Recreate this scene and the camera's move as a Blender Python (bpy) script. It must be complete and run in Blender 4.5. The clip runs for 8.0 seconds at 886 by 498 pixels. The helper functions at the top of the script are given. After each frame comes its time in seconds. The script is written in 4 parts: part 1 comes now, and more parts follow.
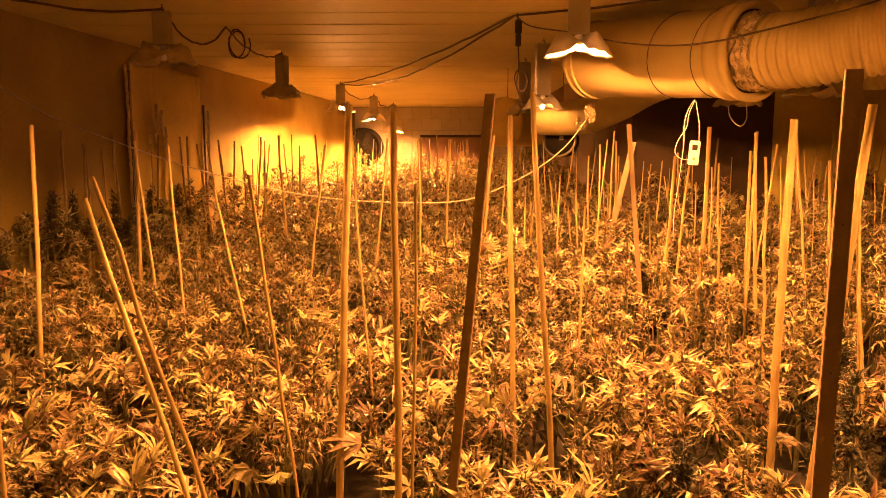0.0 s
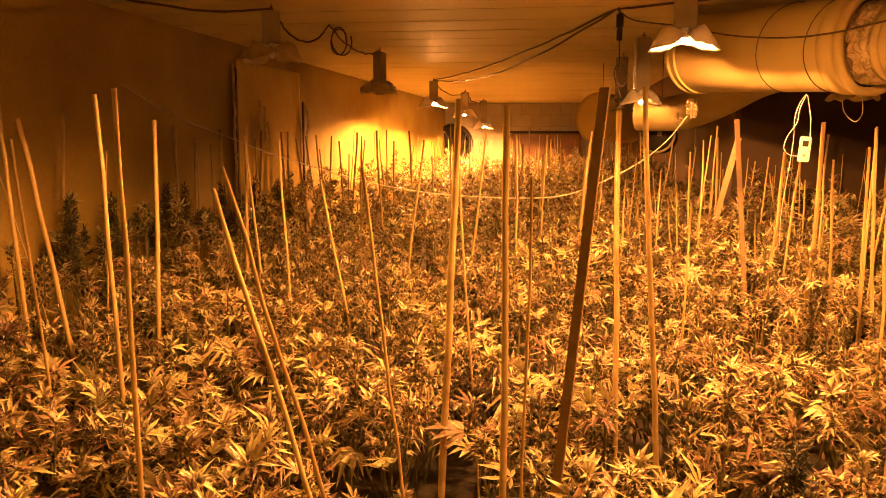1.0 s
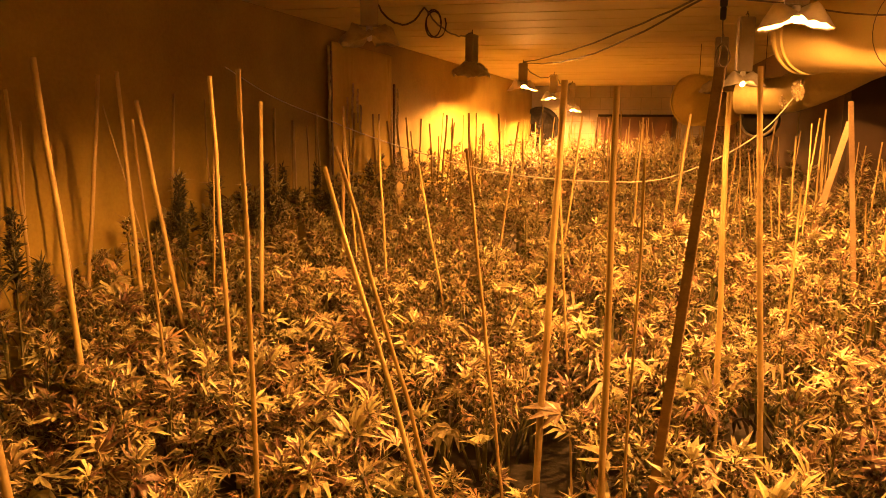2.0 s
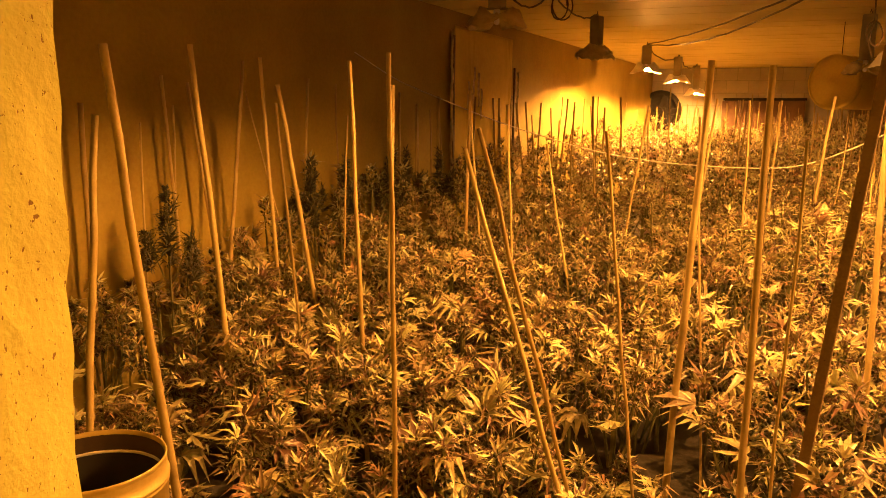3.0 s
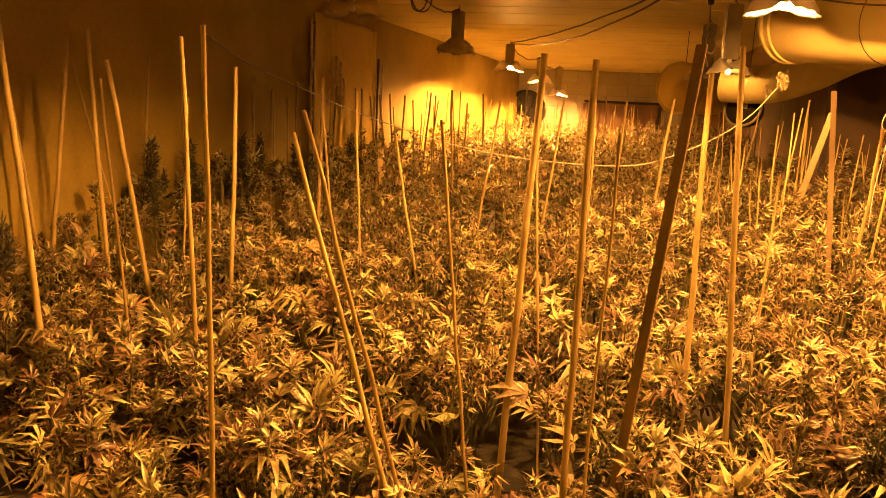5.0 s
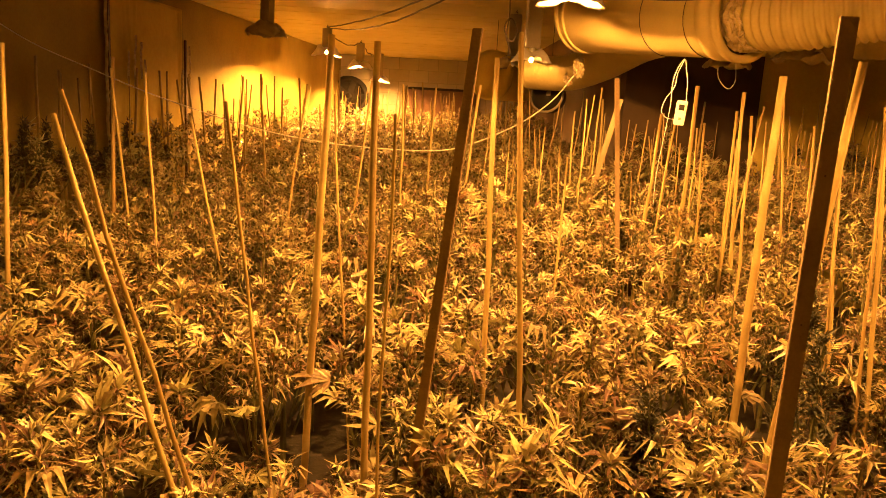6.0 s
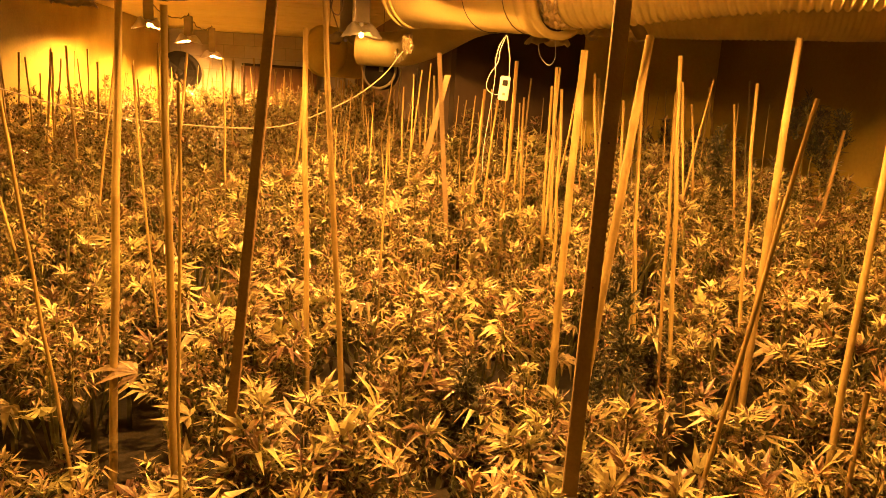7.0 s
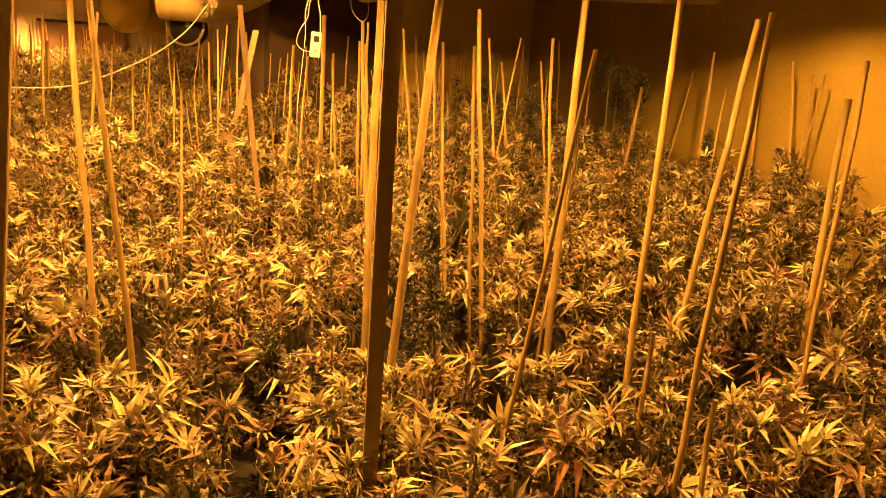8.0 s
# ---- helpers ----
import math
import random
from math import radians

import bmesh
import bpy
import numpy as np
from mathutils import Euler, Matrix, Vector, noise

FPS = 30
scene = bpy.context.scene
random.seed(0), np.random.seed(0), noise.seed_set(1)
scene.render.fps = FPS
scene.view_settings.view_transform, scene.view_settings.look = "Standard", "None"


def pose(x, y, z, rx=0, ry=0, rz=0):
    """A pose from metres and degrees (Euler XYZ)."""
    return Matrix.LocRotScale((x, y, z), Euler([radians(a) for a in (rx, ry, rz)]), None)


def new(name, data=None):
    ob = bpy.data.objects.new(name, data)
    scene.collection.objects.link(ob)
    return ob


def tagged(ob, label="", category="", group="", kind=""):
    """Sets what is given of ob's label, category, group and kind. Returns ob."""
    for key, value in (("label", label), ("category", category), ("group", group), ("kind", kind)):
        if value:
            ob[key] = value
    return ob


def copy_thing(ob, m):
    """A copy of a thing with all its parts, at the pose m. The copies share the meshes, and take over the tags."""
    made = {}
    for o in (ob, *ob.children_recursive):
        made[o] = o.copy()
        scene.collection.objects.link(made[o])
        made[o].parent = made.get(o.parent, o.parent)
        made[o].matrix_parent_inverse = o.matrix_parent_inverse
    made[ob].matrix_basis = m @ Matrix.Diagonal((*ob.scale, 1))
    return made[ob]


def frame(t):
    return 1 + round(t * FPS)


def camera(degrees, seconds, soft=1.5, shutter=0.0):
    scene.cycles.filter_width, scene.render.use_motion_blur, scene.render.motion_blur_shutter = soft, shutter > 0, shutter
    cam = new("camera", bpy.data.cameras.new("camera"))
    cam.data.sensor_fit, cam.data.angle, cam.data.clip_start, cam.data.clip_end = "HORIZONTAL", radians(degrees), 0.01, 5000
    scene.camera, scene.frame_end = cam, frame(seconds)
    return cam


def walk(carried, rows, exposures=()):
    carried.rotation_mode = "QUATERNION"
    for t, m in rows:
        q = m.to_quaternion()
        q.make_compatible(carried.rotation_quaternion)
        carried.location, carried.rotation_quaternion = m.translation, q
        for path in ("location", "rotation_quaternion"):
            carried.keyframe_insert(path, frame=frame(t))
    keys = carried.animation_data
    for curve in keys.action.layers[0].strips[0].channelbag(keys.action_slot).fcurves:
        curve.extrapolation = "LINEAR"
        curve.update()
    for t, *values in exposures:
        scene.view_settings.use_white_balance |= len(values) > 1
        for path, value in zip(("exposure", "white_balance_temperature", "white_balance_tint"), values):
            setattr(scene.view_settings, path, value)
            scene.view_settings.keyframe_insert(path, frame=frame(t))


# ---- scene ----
cam = camera(60.8, 8.0, soft=0.6)
METRES, EYE, TILT, LEAN, TURN = 0.85, 1.6, -7.6, 0.0, 1.1
ROWS = [
    (0.0, 0.0, 0.0, 0.0, 0.0, 0.0, -0.0),
    (0.5, -0.0535, -0.0224, -0.0078, 3.02, -0.15, -0.63),
    (1.0, -0.0883, -0.0418, -0.0149, 6.35, -0.33, -1.07),
    (1.5, -0.1175, -0.0586, -0.0253, 8.63, -1.16, -1.54),
    (2.0, -0.1673, -0.0844, -0.0307, 12.46, -1.73, -2.13),
    (3.5, -0.2809, -0.1427, -0.057, 22.69, -3.6, -3.75),
    (4.0, -0.2662, -0.1255, -0.0625, 22.87, -3.61, -4.11),
    (4.5, -0.2152, -0.0621, -0.0623, 19.41, -3.54, -4.13),
    (5.0, -0.133, -0.0106, -0.0606, 11.23, -3.04, -4.24),
    (6.5, 0.0812, 0.0532, -0.0693, -6.88, -3.47, -2.18),
    (7.0, 0.1586, 0.0748, -0.0767, -12.71, -4.29, -1.58),
    (7.5, 0.2418, 0.0845, -0.0853, -17.88, -5.19, -0.64),
    (8.0, 0.3191, 0.1178, -0.0981, -24.96, -6.81, -0.3),
]
walk(cam, [(t, pose(0, 0, EYE, TILT, LEAN, TURN) @ pose(METRES * x, METRES * y, METRES * z, 90 + pitch, roll, yaw)) for t, x, y, z, yaw, pitch, roll in ROWS], exposures=((0.0, 0.08, 6500, 29), (2.2, 0.0, 6400, 11), (3.5, 0.0, 6300, -2), (5.2, 0.0, 6200, -1), (7.0, -0.05, 6200, -5), (8.0, -0.08, 6200, -8)))

# ---- world and light ----
LAMP_COLOUR = (1.0, 0.38, 0.07)
world = bpy.data.worlds.new("world")
scene.world = world
world.use_nodes = True
world.node_tree.nodes["Background"].inputs[0].default_value = (0.0, 0.0, 0.0, 1)
world.node_tree.nodes["Background"].inputs[1].default_value = 0.0

CEIL = 2.48
RIGHT, BACK, FRONT = 3.9, 16.5, -2.6
PARTITION, INNER = 6.4, 1.5
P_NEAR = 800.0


# ---- materials ----
def material(name, base, base2=None, rough=0.7, metal=0.0, scale=8.0, fine=60.0, bump=0.2, trans=0.0, spec=0.4, island=0.0, per_object=0.0):
    m = bpy.data.materials.new(name)
    m.use_nodes = True
    nt = m.node_tree
    n, l = nt.nodes, nt.links
    bsdf = n["Principled BSDF"]
    base2 = base2 or tuple(c * 0.75 for c in base)
    co = n.new("ShaderNodeTexCoord")
    big = n.new("ShaderNodeTexNoise")
    big.inputs["Scale"].default_value, big.inputs["Detail"].default_value = scale, 5.0
    small = n.new("ShaderNodeTexNoise")
    small.inputs["Scale"].default_value, small.inputs["Detail"].default_value = fine, 3.0
    l.new(co.outputs["Object"], big.inputs["Vector"])
    l.new(co.outputs["Object"], small.inputs["Vector"])
    add = n.new("ShaderNodeMath")
    add.operation = "MULTIPLY_ADD"
    l.new(small.outputs["Fac"], add.inputs[0])
    add.inputs[1].default_value = 0.35
    l.new(big.outputs["Fac"], add.inputs[2])
    last = add.outputs[0]
    if island or per_object:
        src = n.new("ShaderNodeNewGeometry").outputs["Random Per Island"] if island else n.new("ShaderNodeObjectInfo").outputs["Random"]
        more = n.new("ShaderNodeMath")
        more.operation = "MULTIPLY_ADD"
        l.new(src, more.inputs[0])
        more.inputs[1].default_value = island or per_object
        l.new(last, more.inputs[2])
        last = more.outputs[0]
    ramp = n.new("ShaderNodeMapRange")
    ramp.inputs["From Min"].default_value, ramp.inputs["From Max"].default_value = 0.45, 0.95 + (island or per_object)
    l.new(last, ramp.inputs["Value"])
    mix = n.new("ShaderNodeMix")
    mix.data_type = "RGBA"
    mix.inputs[6].default_value, mix.inputs[7].default_value = (*base2, 1), (*base, 1)
    l.new(ramp.outputs[0], mix.inputs[0])
    l.new(mix.outputs[2], bsdf.inputs["Base Color"])
    bsdf.inputs["Roughness"].default_value, bsdf.inputs["Metallic"].default_value = rough, metal
    bsdf.inputs["Specular IOR Level"].default_value = spec
    if bump:
        b = n.new("ShaderNodeBump")
        b.inputs["Strength"].default_value, b.inputs["Distance"].default_value = bump, 0.02
        l.new(add.outputs[0], b.inputs["Height"])
        l.new(b.outputs[0], bsdf.inputs["Normal"])
    if trans:
        out = n["Material Output"]
        t = n.new("ShaderNodeBsdfTranslucent")
        l.new(mix.outputs[2], t.inputs["Color"])
        ms = n.new("ShaderNodeMixShader")
        ms.inputs[0].default_value = trans
        l.new(bsdf.outputs[0], ms.inputs[1])
        l.new(t.outputs[0], ms.inputs[2])
        l.new(ms.outputs[0], out.inputs["Surface"])
    return m


def lit_bulb(watts, area):
    """Sodium bulb: gives off that many watts from its glass."""
    m = bpy.data.materials.new("lit sodium bulb")
    m.use_nodes = True
    b = m.node_tree.nodes["Principled BSDF"]
    b.inputs["Base Color"].default_value = (0.8, 0.8, 0.8, 1)
    b.inputs["Emission Color"].default_value = (*LAMP_COLOUR, 1)
    b.inputs["Emission Strength"].default_value = watts / (math.pi * area)
    return m


def leaf_material(name, stops, trans, rough):
    """Foliage: each leaf its own tone from fresh green to yellowed and dry brown, with finer mottling."""
    m = bpy.data.materials.new(name)
    m.use_nodes = True
    n, l = m.node_tree.nodes, m.node_tree.links
    bsdf = n["Principled BSDF"]
    geo, co, obj = n.new("ShaderNodeNewGeometry"), n.new("ShaderNodeTexCoord"), n.new("ShaderNodeObjectInfo")
    fine = n.new("ShaderNodeTexNoise")
    fine.inputs["Scale"].default_value, fine.inputs["Detail"].default_value = 45.0, 4.0
    l.new(co.outputs["Object"], fine.inputs["Vector"])
    broad = n.new("ShaderNodeTexNoise")
    broad.inputs["Scale"].default_value = 2.3
    l.new(geo.outputs["Position"], broad.inputs["Vector"])
    add = n.new("ShaderNodeMath")
    add.operation = "MULTIPLY_ADD"
    l.new(fine.outputs["Fac"], add.inputs[0])
    add.inputs[1].default_value = 0.5
    l.new(geo.outputs["Random Per Island"], add.inputs[2])
    more = n.new("ShaderNodeMath")
    more.operation = "MULTIPLY_ADD"
    l.new(broad.outputs["Fac"], more.inputs[0])
    more.inputs[1].default_value = 0.7
    l.new(add.outputs[0], more.inputs[2])
    mapped = n.new("ShaderNodeMapRange")
    mapped.inputs["From Min"].default_value, mapped.inputs["From Max"].default_value = 0.45, 1.75
    l.new(more.outputs[0], mapped.inputs["Value"])
    ramp = n.new("ShaderNodeValToRGB")
    el = ramp.color_ramp.elements
    while len(el) < len(stops):
        el.new(0.5)
    for e, (p, c) in zip(el, stops):
        e.position, e.color = p, (*c, 1)
    l.new(mapped.outputs[0], ramp.inputs[0])
    l.new(ramp.outputs[0], bsdf.inputs["Base Color"])
    bsdf.inputs["Roughness"].default_value, bsdf.inputs["Specular IOR Level"].default_value = rough, 0.7
    t = n.new("ShaderNodeBsdfTranslucent")
    l.new(ramp.outputs[0], t.inputs["Color"])
    ms = n.new("ShaderNodeMixShader")
    ms.inputs[0].default_value = trans
    l.new(bsdf.outputs[0], ms.inputs[1])
    l.new(t.outputs[0], ms.inputs[2])
    l.new(ms.outputs[0], n["Material Output"].inputs["Surface"])
    return m


# darkest and brightest tones also put crop shadow and highlight into the leaves
M_LEAF = leaf_material("leaf", ((0.0, (0.085, 0.036, 0.032)), (0.26, (0.16, 0.092, 0.058)), (0.46, (0.34, 0.285, 0.14)), (0.66, (0.58, 0.58, 0.27)), (0.88, (0.44, 0.26, 0.15)), (1.0, (0.20, 0.08, 0.06))), 0.14, 0.34)
# dark green leaf, with the shade above the lamps' cut-off put in
M_SHADEDLEAF = leaf_material("shaded dark leaf", ((0.0, (0.022, 0.022, 0.015)), (0.5, (0.045, 0.05, 0.026)), (0.85, (0.09, 0.075, 0.04)), (1.0, (0.12, 0.06, 0.035))), 0.12, 0.55)
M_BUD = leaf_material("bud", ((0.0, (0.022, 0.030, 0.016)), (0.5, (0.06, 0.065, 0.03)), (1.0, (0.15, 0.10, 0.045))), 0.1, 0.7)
M_STEM = material("stem", (0.20, 0.20, 0.08), (0.10, 0.09, 0.04), rough=0.7, scale=20, bump=0.1)
M_CANE = material("bamboo cane", (0.52, 0.42, 0.17), (0.27, 0.18, 0.075), rough=0.5, scale=9, fine=90, bump=0.15, per_object=0.4)
M_BATTEN = material("rough sawn wood", (0.34, 0.25, 0.15), (0.20, 0.14, 0.08), rough=0.8, scale=6, fine=120, bump=0.3)
M_WALL = material("stained plaster wall", (0.38, 0.30, 0.065), (0.25, 0.18, 0.04), rough=0.85, scale=1.6, fine=40, bump=0.15)
# plaster lightened to make up for bounce light that the partition lacks
M_PALEWALL = material("pale plaster", (0.78, 0.64, 0.17), (0.58, 0.45, 0.11), rough=0.85, scale=1.6, fine=40, bump=0.15)
# plaster like M_WALL, darkened for the shade behind the ducts
M_SHADEWALL = material("plaster with shade in its colour", (0.17, 0.11, 0.06), (0.10, 0.06, 0.03), rough=0.85, scale=1.6, fine=40, bump=0.15)
M_CEIL = material("painted ceiling panel", (0.66, 0.58, 0.25), (0.54, 0.46, 0.19), rough=0.7, scale=1.2, fine=25, bump=0.05)
def pitted_plaster():
    """Whitewash over coarse plaster: upright trowel streaks, small dark pits and flaked spots."""
    m = material("whitewashed plaster", (0.64, 0.63, 0.17), (0.57, 0.54, 0.14), rough=0.9, scale=6, fine=80, bump=0.3)
    n, l = m.node_tree.nodes, m.node_tree.links
    bsdf = n["Principled BSDF"]
    old = bsdf.inputs["Base Color"].links[0].from_socket
    co, mp = n.new("ShaderNodeTexCoord"), n.new("ShaderNodeMapping")
    mp.inputs["Scale"].default_value = (1.0, 1.0, 0.6)
    l.new(co.outputs["Object"], mp.inputs["Vector"])
    masks = []
    for size, low, high in ((170.0, 0.665, 0.70), (60.0, 0.69, 0.715)):
        t = n.new("ShaderNodeTexNoise")
        t.inputs["Scale"].default_value, t.inputs["Detail"].default_value = size, 4.0
        l.new(mp.outputs[0], t.inputs["Vector"])
        r = n.new("ShaderNodeMapRange")
        r.inputs["From Min"].default_value, r.inputs["From Max"].default_value = low, high
        l.new(t.outputs["Fac"], r.inputs["Value"])
        masks.append(r.outputs[0])
    mx = n.new("ShaderNodeMath")
    mx.operation = "MAXIMUM"
    l.new(masks[0], mx.inputs[0])
    l.new(masks[1], mx.inputs[1])
    mix = n.new("ShaderNodeMix")
    mix.data_type = "RGBA"
    l.new(mx.outputs[0], mix.inputs[0])
    l.new(old, mix.inputs[6])
    mix.inputs[7].default_value = (0.24, 0.15, 0.06, 1)
    l.new(mix.outputs[2], bsdf.inputs["Base Color"])
    b2 = n.new("ShaderNodeBump")
    b2.invert = True
    b2.inputs["Strength"].default_value, b2.inputs["Distance"].default_value = 0.6, 0.006
    l.new(mx.outputs[0], b2.inputs["Height"])
    l.new(bsdf.inputs["Normal"].links[0].from_socket, b2.inputs["Normal"])
    l.new(b2.outputs[0], bsdf.inputs["Normal"])
    return m


M_COLUMN = pitted_plaster()
M_FLOOR = material("dirty concrete floor", (0.07, 0.06, 0.05), (0.04, 0.034, 0.03), rough=0.9, scale=3, fine=50, bump=0.3)
M_BLOCK = material("concrete block", (0.45, 0.42, 0.36), (0.33, 0.30, 0.25), rough=0.9, scale=6, fine=80, bump=0.3, per_object=0.3)
M_MORTAR = material("mortar", (0.36, 0.33, 0.28), rough=0.95, scale=10)
M_BLACK = material("black partition", (0.06, 0.042, 0.03), (0.08, 0.055, 0.038), rough=0.8, scale=2, fine=15, bump=0.3, spec=0.15)
M_DARK = material("dark rubber", (0.03, 0.026, 0.022), rough=0.8, bump=0.05, spec=0.2)
M_WIRE = material("cable sheath", (0.085, 0.06, 0.045), rough=0.5, bump=0.0)
M_STRING = material("pale cord", (0.72, 0.66, 0.52), rough=0.8, bump=0.0)
M_WHITE = material("white plastic", (0.80, 0.80, 0.78), (0.72, 0.72, 0.70), rough=0.35, bump=0.02)
M_HOUSING = material("grey enamelled metal", (0.34, 0.31, 0.24), (0.25, 0.22, 0.17), rough=0.45, bump=0.05)
M_ALU = material("dull aluminium", (0.75, 0.72, 0.66), (0.55, 0.52, 0.47), rough=0.5, metal=0.3, scale=12, fine=60, bump=0.2)
# wing metal of unlit lamps: dented aluminium, coloured darker for lack of lamplight
M_UNLIT = material("shaded dented aluminium", (0.56, 0.47, 0.27), (0.32, 0.26, 0.14), rough=0.42, metal=0.15, scale=12, fine=60, bump=0.3)
M_FLEECE = material("white filter fleece", (0.52, 0.44, 0.18), (0.44, 0.36, 0.14), rough=0.85, scale=3, fine=90, bump=0.1)
M_FLEX = material("flexible duct skin", (0.56, 0.48, 0.21), (0.45, 0.37, 0.15), rough=0.5, scale=5, fine=60, bump=0.1)
M_FOIL = material("crumpled foil tape", (0.66, 0.56, 0.34), (0.40, 0.33, 0.19), rough=0.35, metal=0.55, scale=25, fine=70, bump=1.0)
# barrel metal darkened for the shade inside the collar
M_COLLAR = material("barrel metal with shade in its colour", (0.06, 0.035, 0.02), (0.035, 0.02, 0.012), rough=0.6, scale=7, fine=60, bump=0.1)
M_BARREL = material("galvanised barrel", (0.48, 0.37, 0.12), (0.33, 0.25, 0.08), rough=0.4, metal=0.35, scale=7, fine=60, bump=0.1)
# base yellow raised to stand in for lamp glow reflected by the sheet
M_SHEET = material("plastic sheet", (0.62, 0.48, 0.10), (0.44, 0.33, 0.06), rough=0.8, scale=1.6, fine=20, bump=0.15, spec=0.08)
M_DARKWOOD = material("dark stained wood", (0.10, 0.06, 0.035), (0.06, 0.035, 0.02), rough=0.7, scale=6, fine=80, bump=0.2)
M_BROWN = material("red-brown varnished wood", (0.17, 0.09, 0.045), (0.11, 0.055, 0.03), rough=0.5, scale=4, fine=60, bump=0.1)


# ---- mesh helpers ----
def part(name, bm, mat, parent=None, label="", smooth=False):
    me = bpy.data.meshes.new(name)
    bm.to_mesh(me)
    bm.free()
    me.materials.append(mat)
    if smooth:
        me.polygons.foreach_set("use_smooth", [True] * len(me.polygons))
    ob = new(name, me)
    ob.parent = parent
    if label:
        tagged(ob, label)
    return ob


def thing(name, m, label, category, group="", kind=""):
    e = new(name)
    e.matrix_basis = m
    e.empty_display_size = 0.1
    return tagged(e, label, category, group, kind)


def box(bm, x0, y0, z0, x1, y1, z1, bevel=0.0):
    r = bmesh.ops.create_cube(bm, size=1.0)
    bmesh.ops.scale(bm, vec=(x1 - x0, y1 - y0, z1 - z0), verts=r["verts"])
    bmesh.ops.translate(bm, vec=((x0 + x1) / 2, (y0 + y1) / 2, (z0 + z1) / 2), verts=r["verts"])
    if bevel:
        edges = list({e for v in r["verts"] for e in v.link_edges})
        bmesh.ops.bevel(bm, geom=edges, offset=bevel, segments=2, affect="EDGES")
    return bm


def lathe(bm, profile, seg=24):
    """Turns (radius, height) pairs round z."""
    rings = []
    for r, h in profile:
        rings.append([bm.verts.new((r * math.cos(2 * math.pi * i / seg), r * math.sin(2 * math.pi * i / seg), h)) for i in range(seg)])
    for a, b in zip(rings, rings[1:]):
        for i in range(seg):
            bm.faces.new((a[i], a[(i + 1) % seg], b[(i + 1) % seg], b[i]))
    return bm


def tube(bm, pts, radius, seg=6):
    """A tube through points; radius a number or one for each point."""
    pts = [Vector(p) for p in pts]
    rings = []
    for i, p in enumerate(pts):
        d = (pts[min(i + 1, len(pts) - 1)] - pts[max(i - 1, 0)]).normalized()
        side = d.cross(Vector((0, 0, 1)) if abs(d.z) < 0.9 else Vector((1, 0, 0))).normalized()
        up = side.cross(d)
        r = radius[i] if isinstance(radius, (list, tuple)) else radius
        rings.append([bm.verts.new(p + side * (r * math.cos(2 * math.pi * k / seg)) + up * (r * math.sin(2 * math.pi * k / seg))) for k in range(seg)])
    for a, b in zip(rings, rings[1:]):
        for k in range(seg):
            bm.faces.new((a[k], a[(k + 1) % seg], b[(k + 1) % seg], b[k]))
    bm.faces.new(rings[0])
    bm.faces.new(rings[-1][::-1])
    return bm


def smooth(pts, k=5):
    """Points along a smooth curve through the given ones."""
    P = [Vector(p) for p in pts]
    P = [P[0] * 2 - P[1]] + P + [P[-1] * 2 - P[-2]]
    out = []
    for i in range(1, len(P) - 2):
        for j in range(k):
            t = j / k
            out.append(0.5 * ((2 * P[i]) + (P[i + 1] - P[i - 1]) * t + (2 * P[i - 1] - 5 * P[i] + 4 * P[i + 1] - P[i + 2]) * t * t + (3 * P[i] - P[i - 1] - 3 * P[i + 1] + P[i + 2]) * t ** 3))
    return out + [P[-2]]


def sagging(a, b, sag, n=14, wobble=0.0, seed=1):
    rng = random.Random(seed)
    a, b = Vector(a), Vector(b)
    out = []
    for i in range(n + 1):
        f = i / n
        p = a.lerp(b, f)
        p.z -= sag * 4 * f * (1 - f)
        if 0 < i < n:
            p += Vector((rng.uniform(-1, 1), rng.uniform(-1, 1), rng.uniform(-1, 1))) * wobble
        out.append(p)
    return out


# ---- structure ----
def wall_x(y):
    """The left wall runs slightly askew."""
    return -2.72 + (y - 8.3) * 0.061


def slab(name, mat, label, category, *xyz):
    return tagged(part(name, box(bmesh.new(), *xyz), mat), label, category, kind="structure")


def relief_wall(name, mat, label, a, b, z0, z1, thick, seed, amp=0.008):
    """An upright wall from a to b with slightly uneven face; its thickness goes to the left of a-b."""
    a, b = Vector((*a, 0)), Vector((*b, 0))
    d = (b - a).normalized()
    n = Vector((d.y, -d.x, 0))
    bm = bmesh.new()
    nu, nv = max(2, int((b - a).length / 0.25)), max(2, int((z1 - z0) / 0.25))
    grid = [[bm.verts.new(a.lerp(b, i / nu) + Vector((0, 0, z0 + (z1 - z0) * j / nv)) + n * amp * noise.noise(Vector((i * 0.37, j * 0.41, seed)))) for j in range(nv + 1)] for i in range(nu + 1)]
    for i in range(nu):
        for j in range(nv):
            bm.faces.new((grid[i][j], grid[i + 1][j], grid[i + 1][j + 1], grid[i][j + 1]))
    back = [[bm.verts.new(a.lerp(b, f) - n * thick + Vector((0, 0, z)) ) for z in (z0, z1)] for f in (0, 1)]
    bm.faces.new((back[0][0], back[0][1], back[1][1], back[1][0]))
    bm.faces.new([g[0] for g in grid] + [back[1][0], back[0][0]])
    bm.faces.new([g[-1] for g in reversed(grid)] + [back[0][1], back[1][1]])
    bm.faces.new(list(reversed(grid[0])) + [back[0][0], back[0][1]])
    bm.faces.new(list(grid[-1]) + [back[1][1], back[1][0]])
    bmesh.ops.recalc_face_normals(bm, faces=bm.faces[:])
    return tagged(part(name, bm, mat, smooth=False), label, "wall", kind="structure")


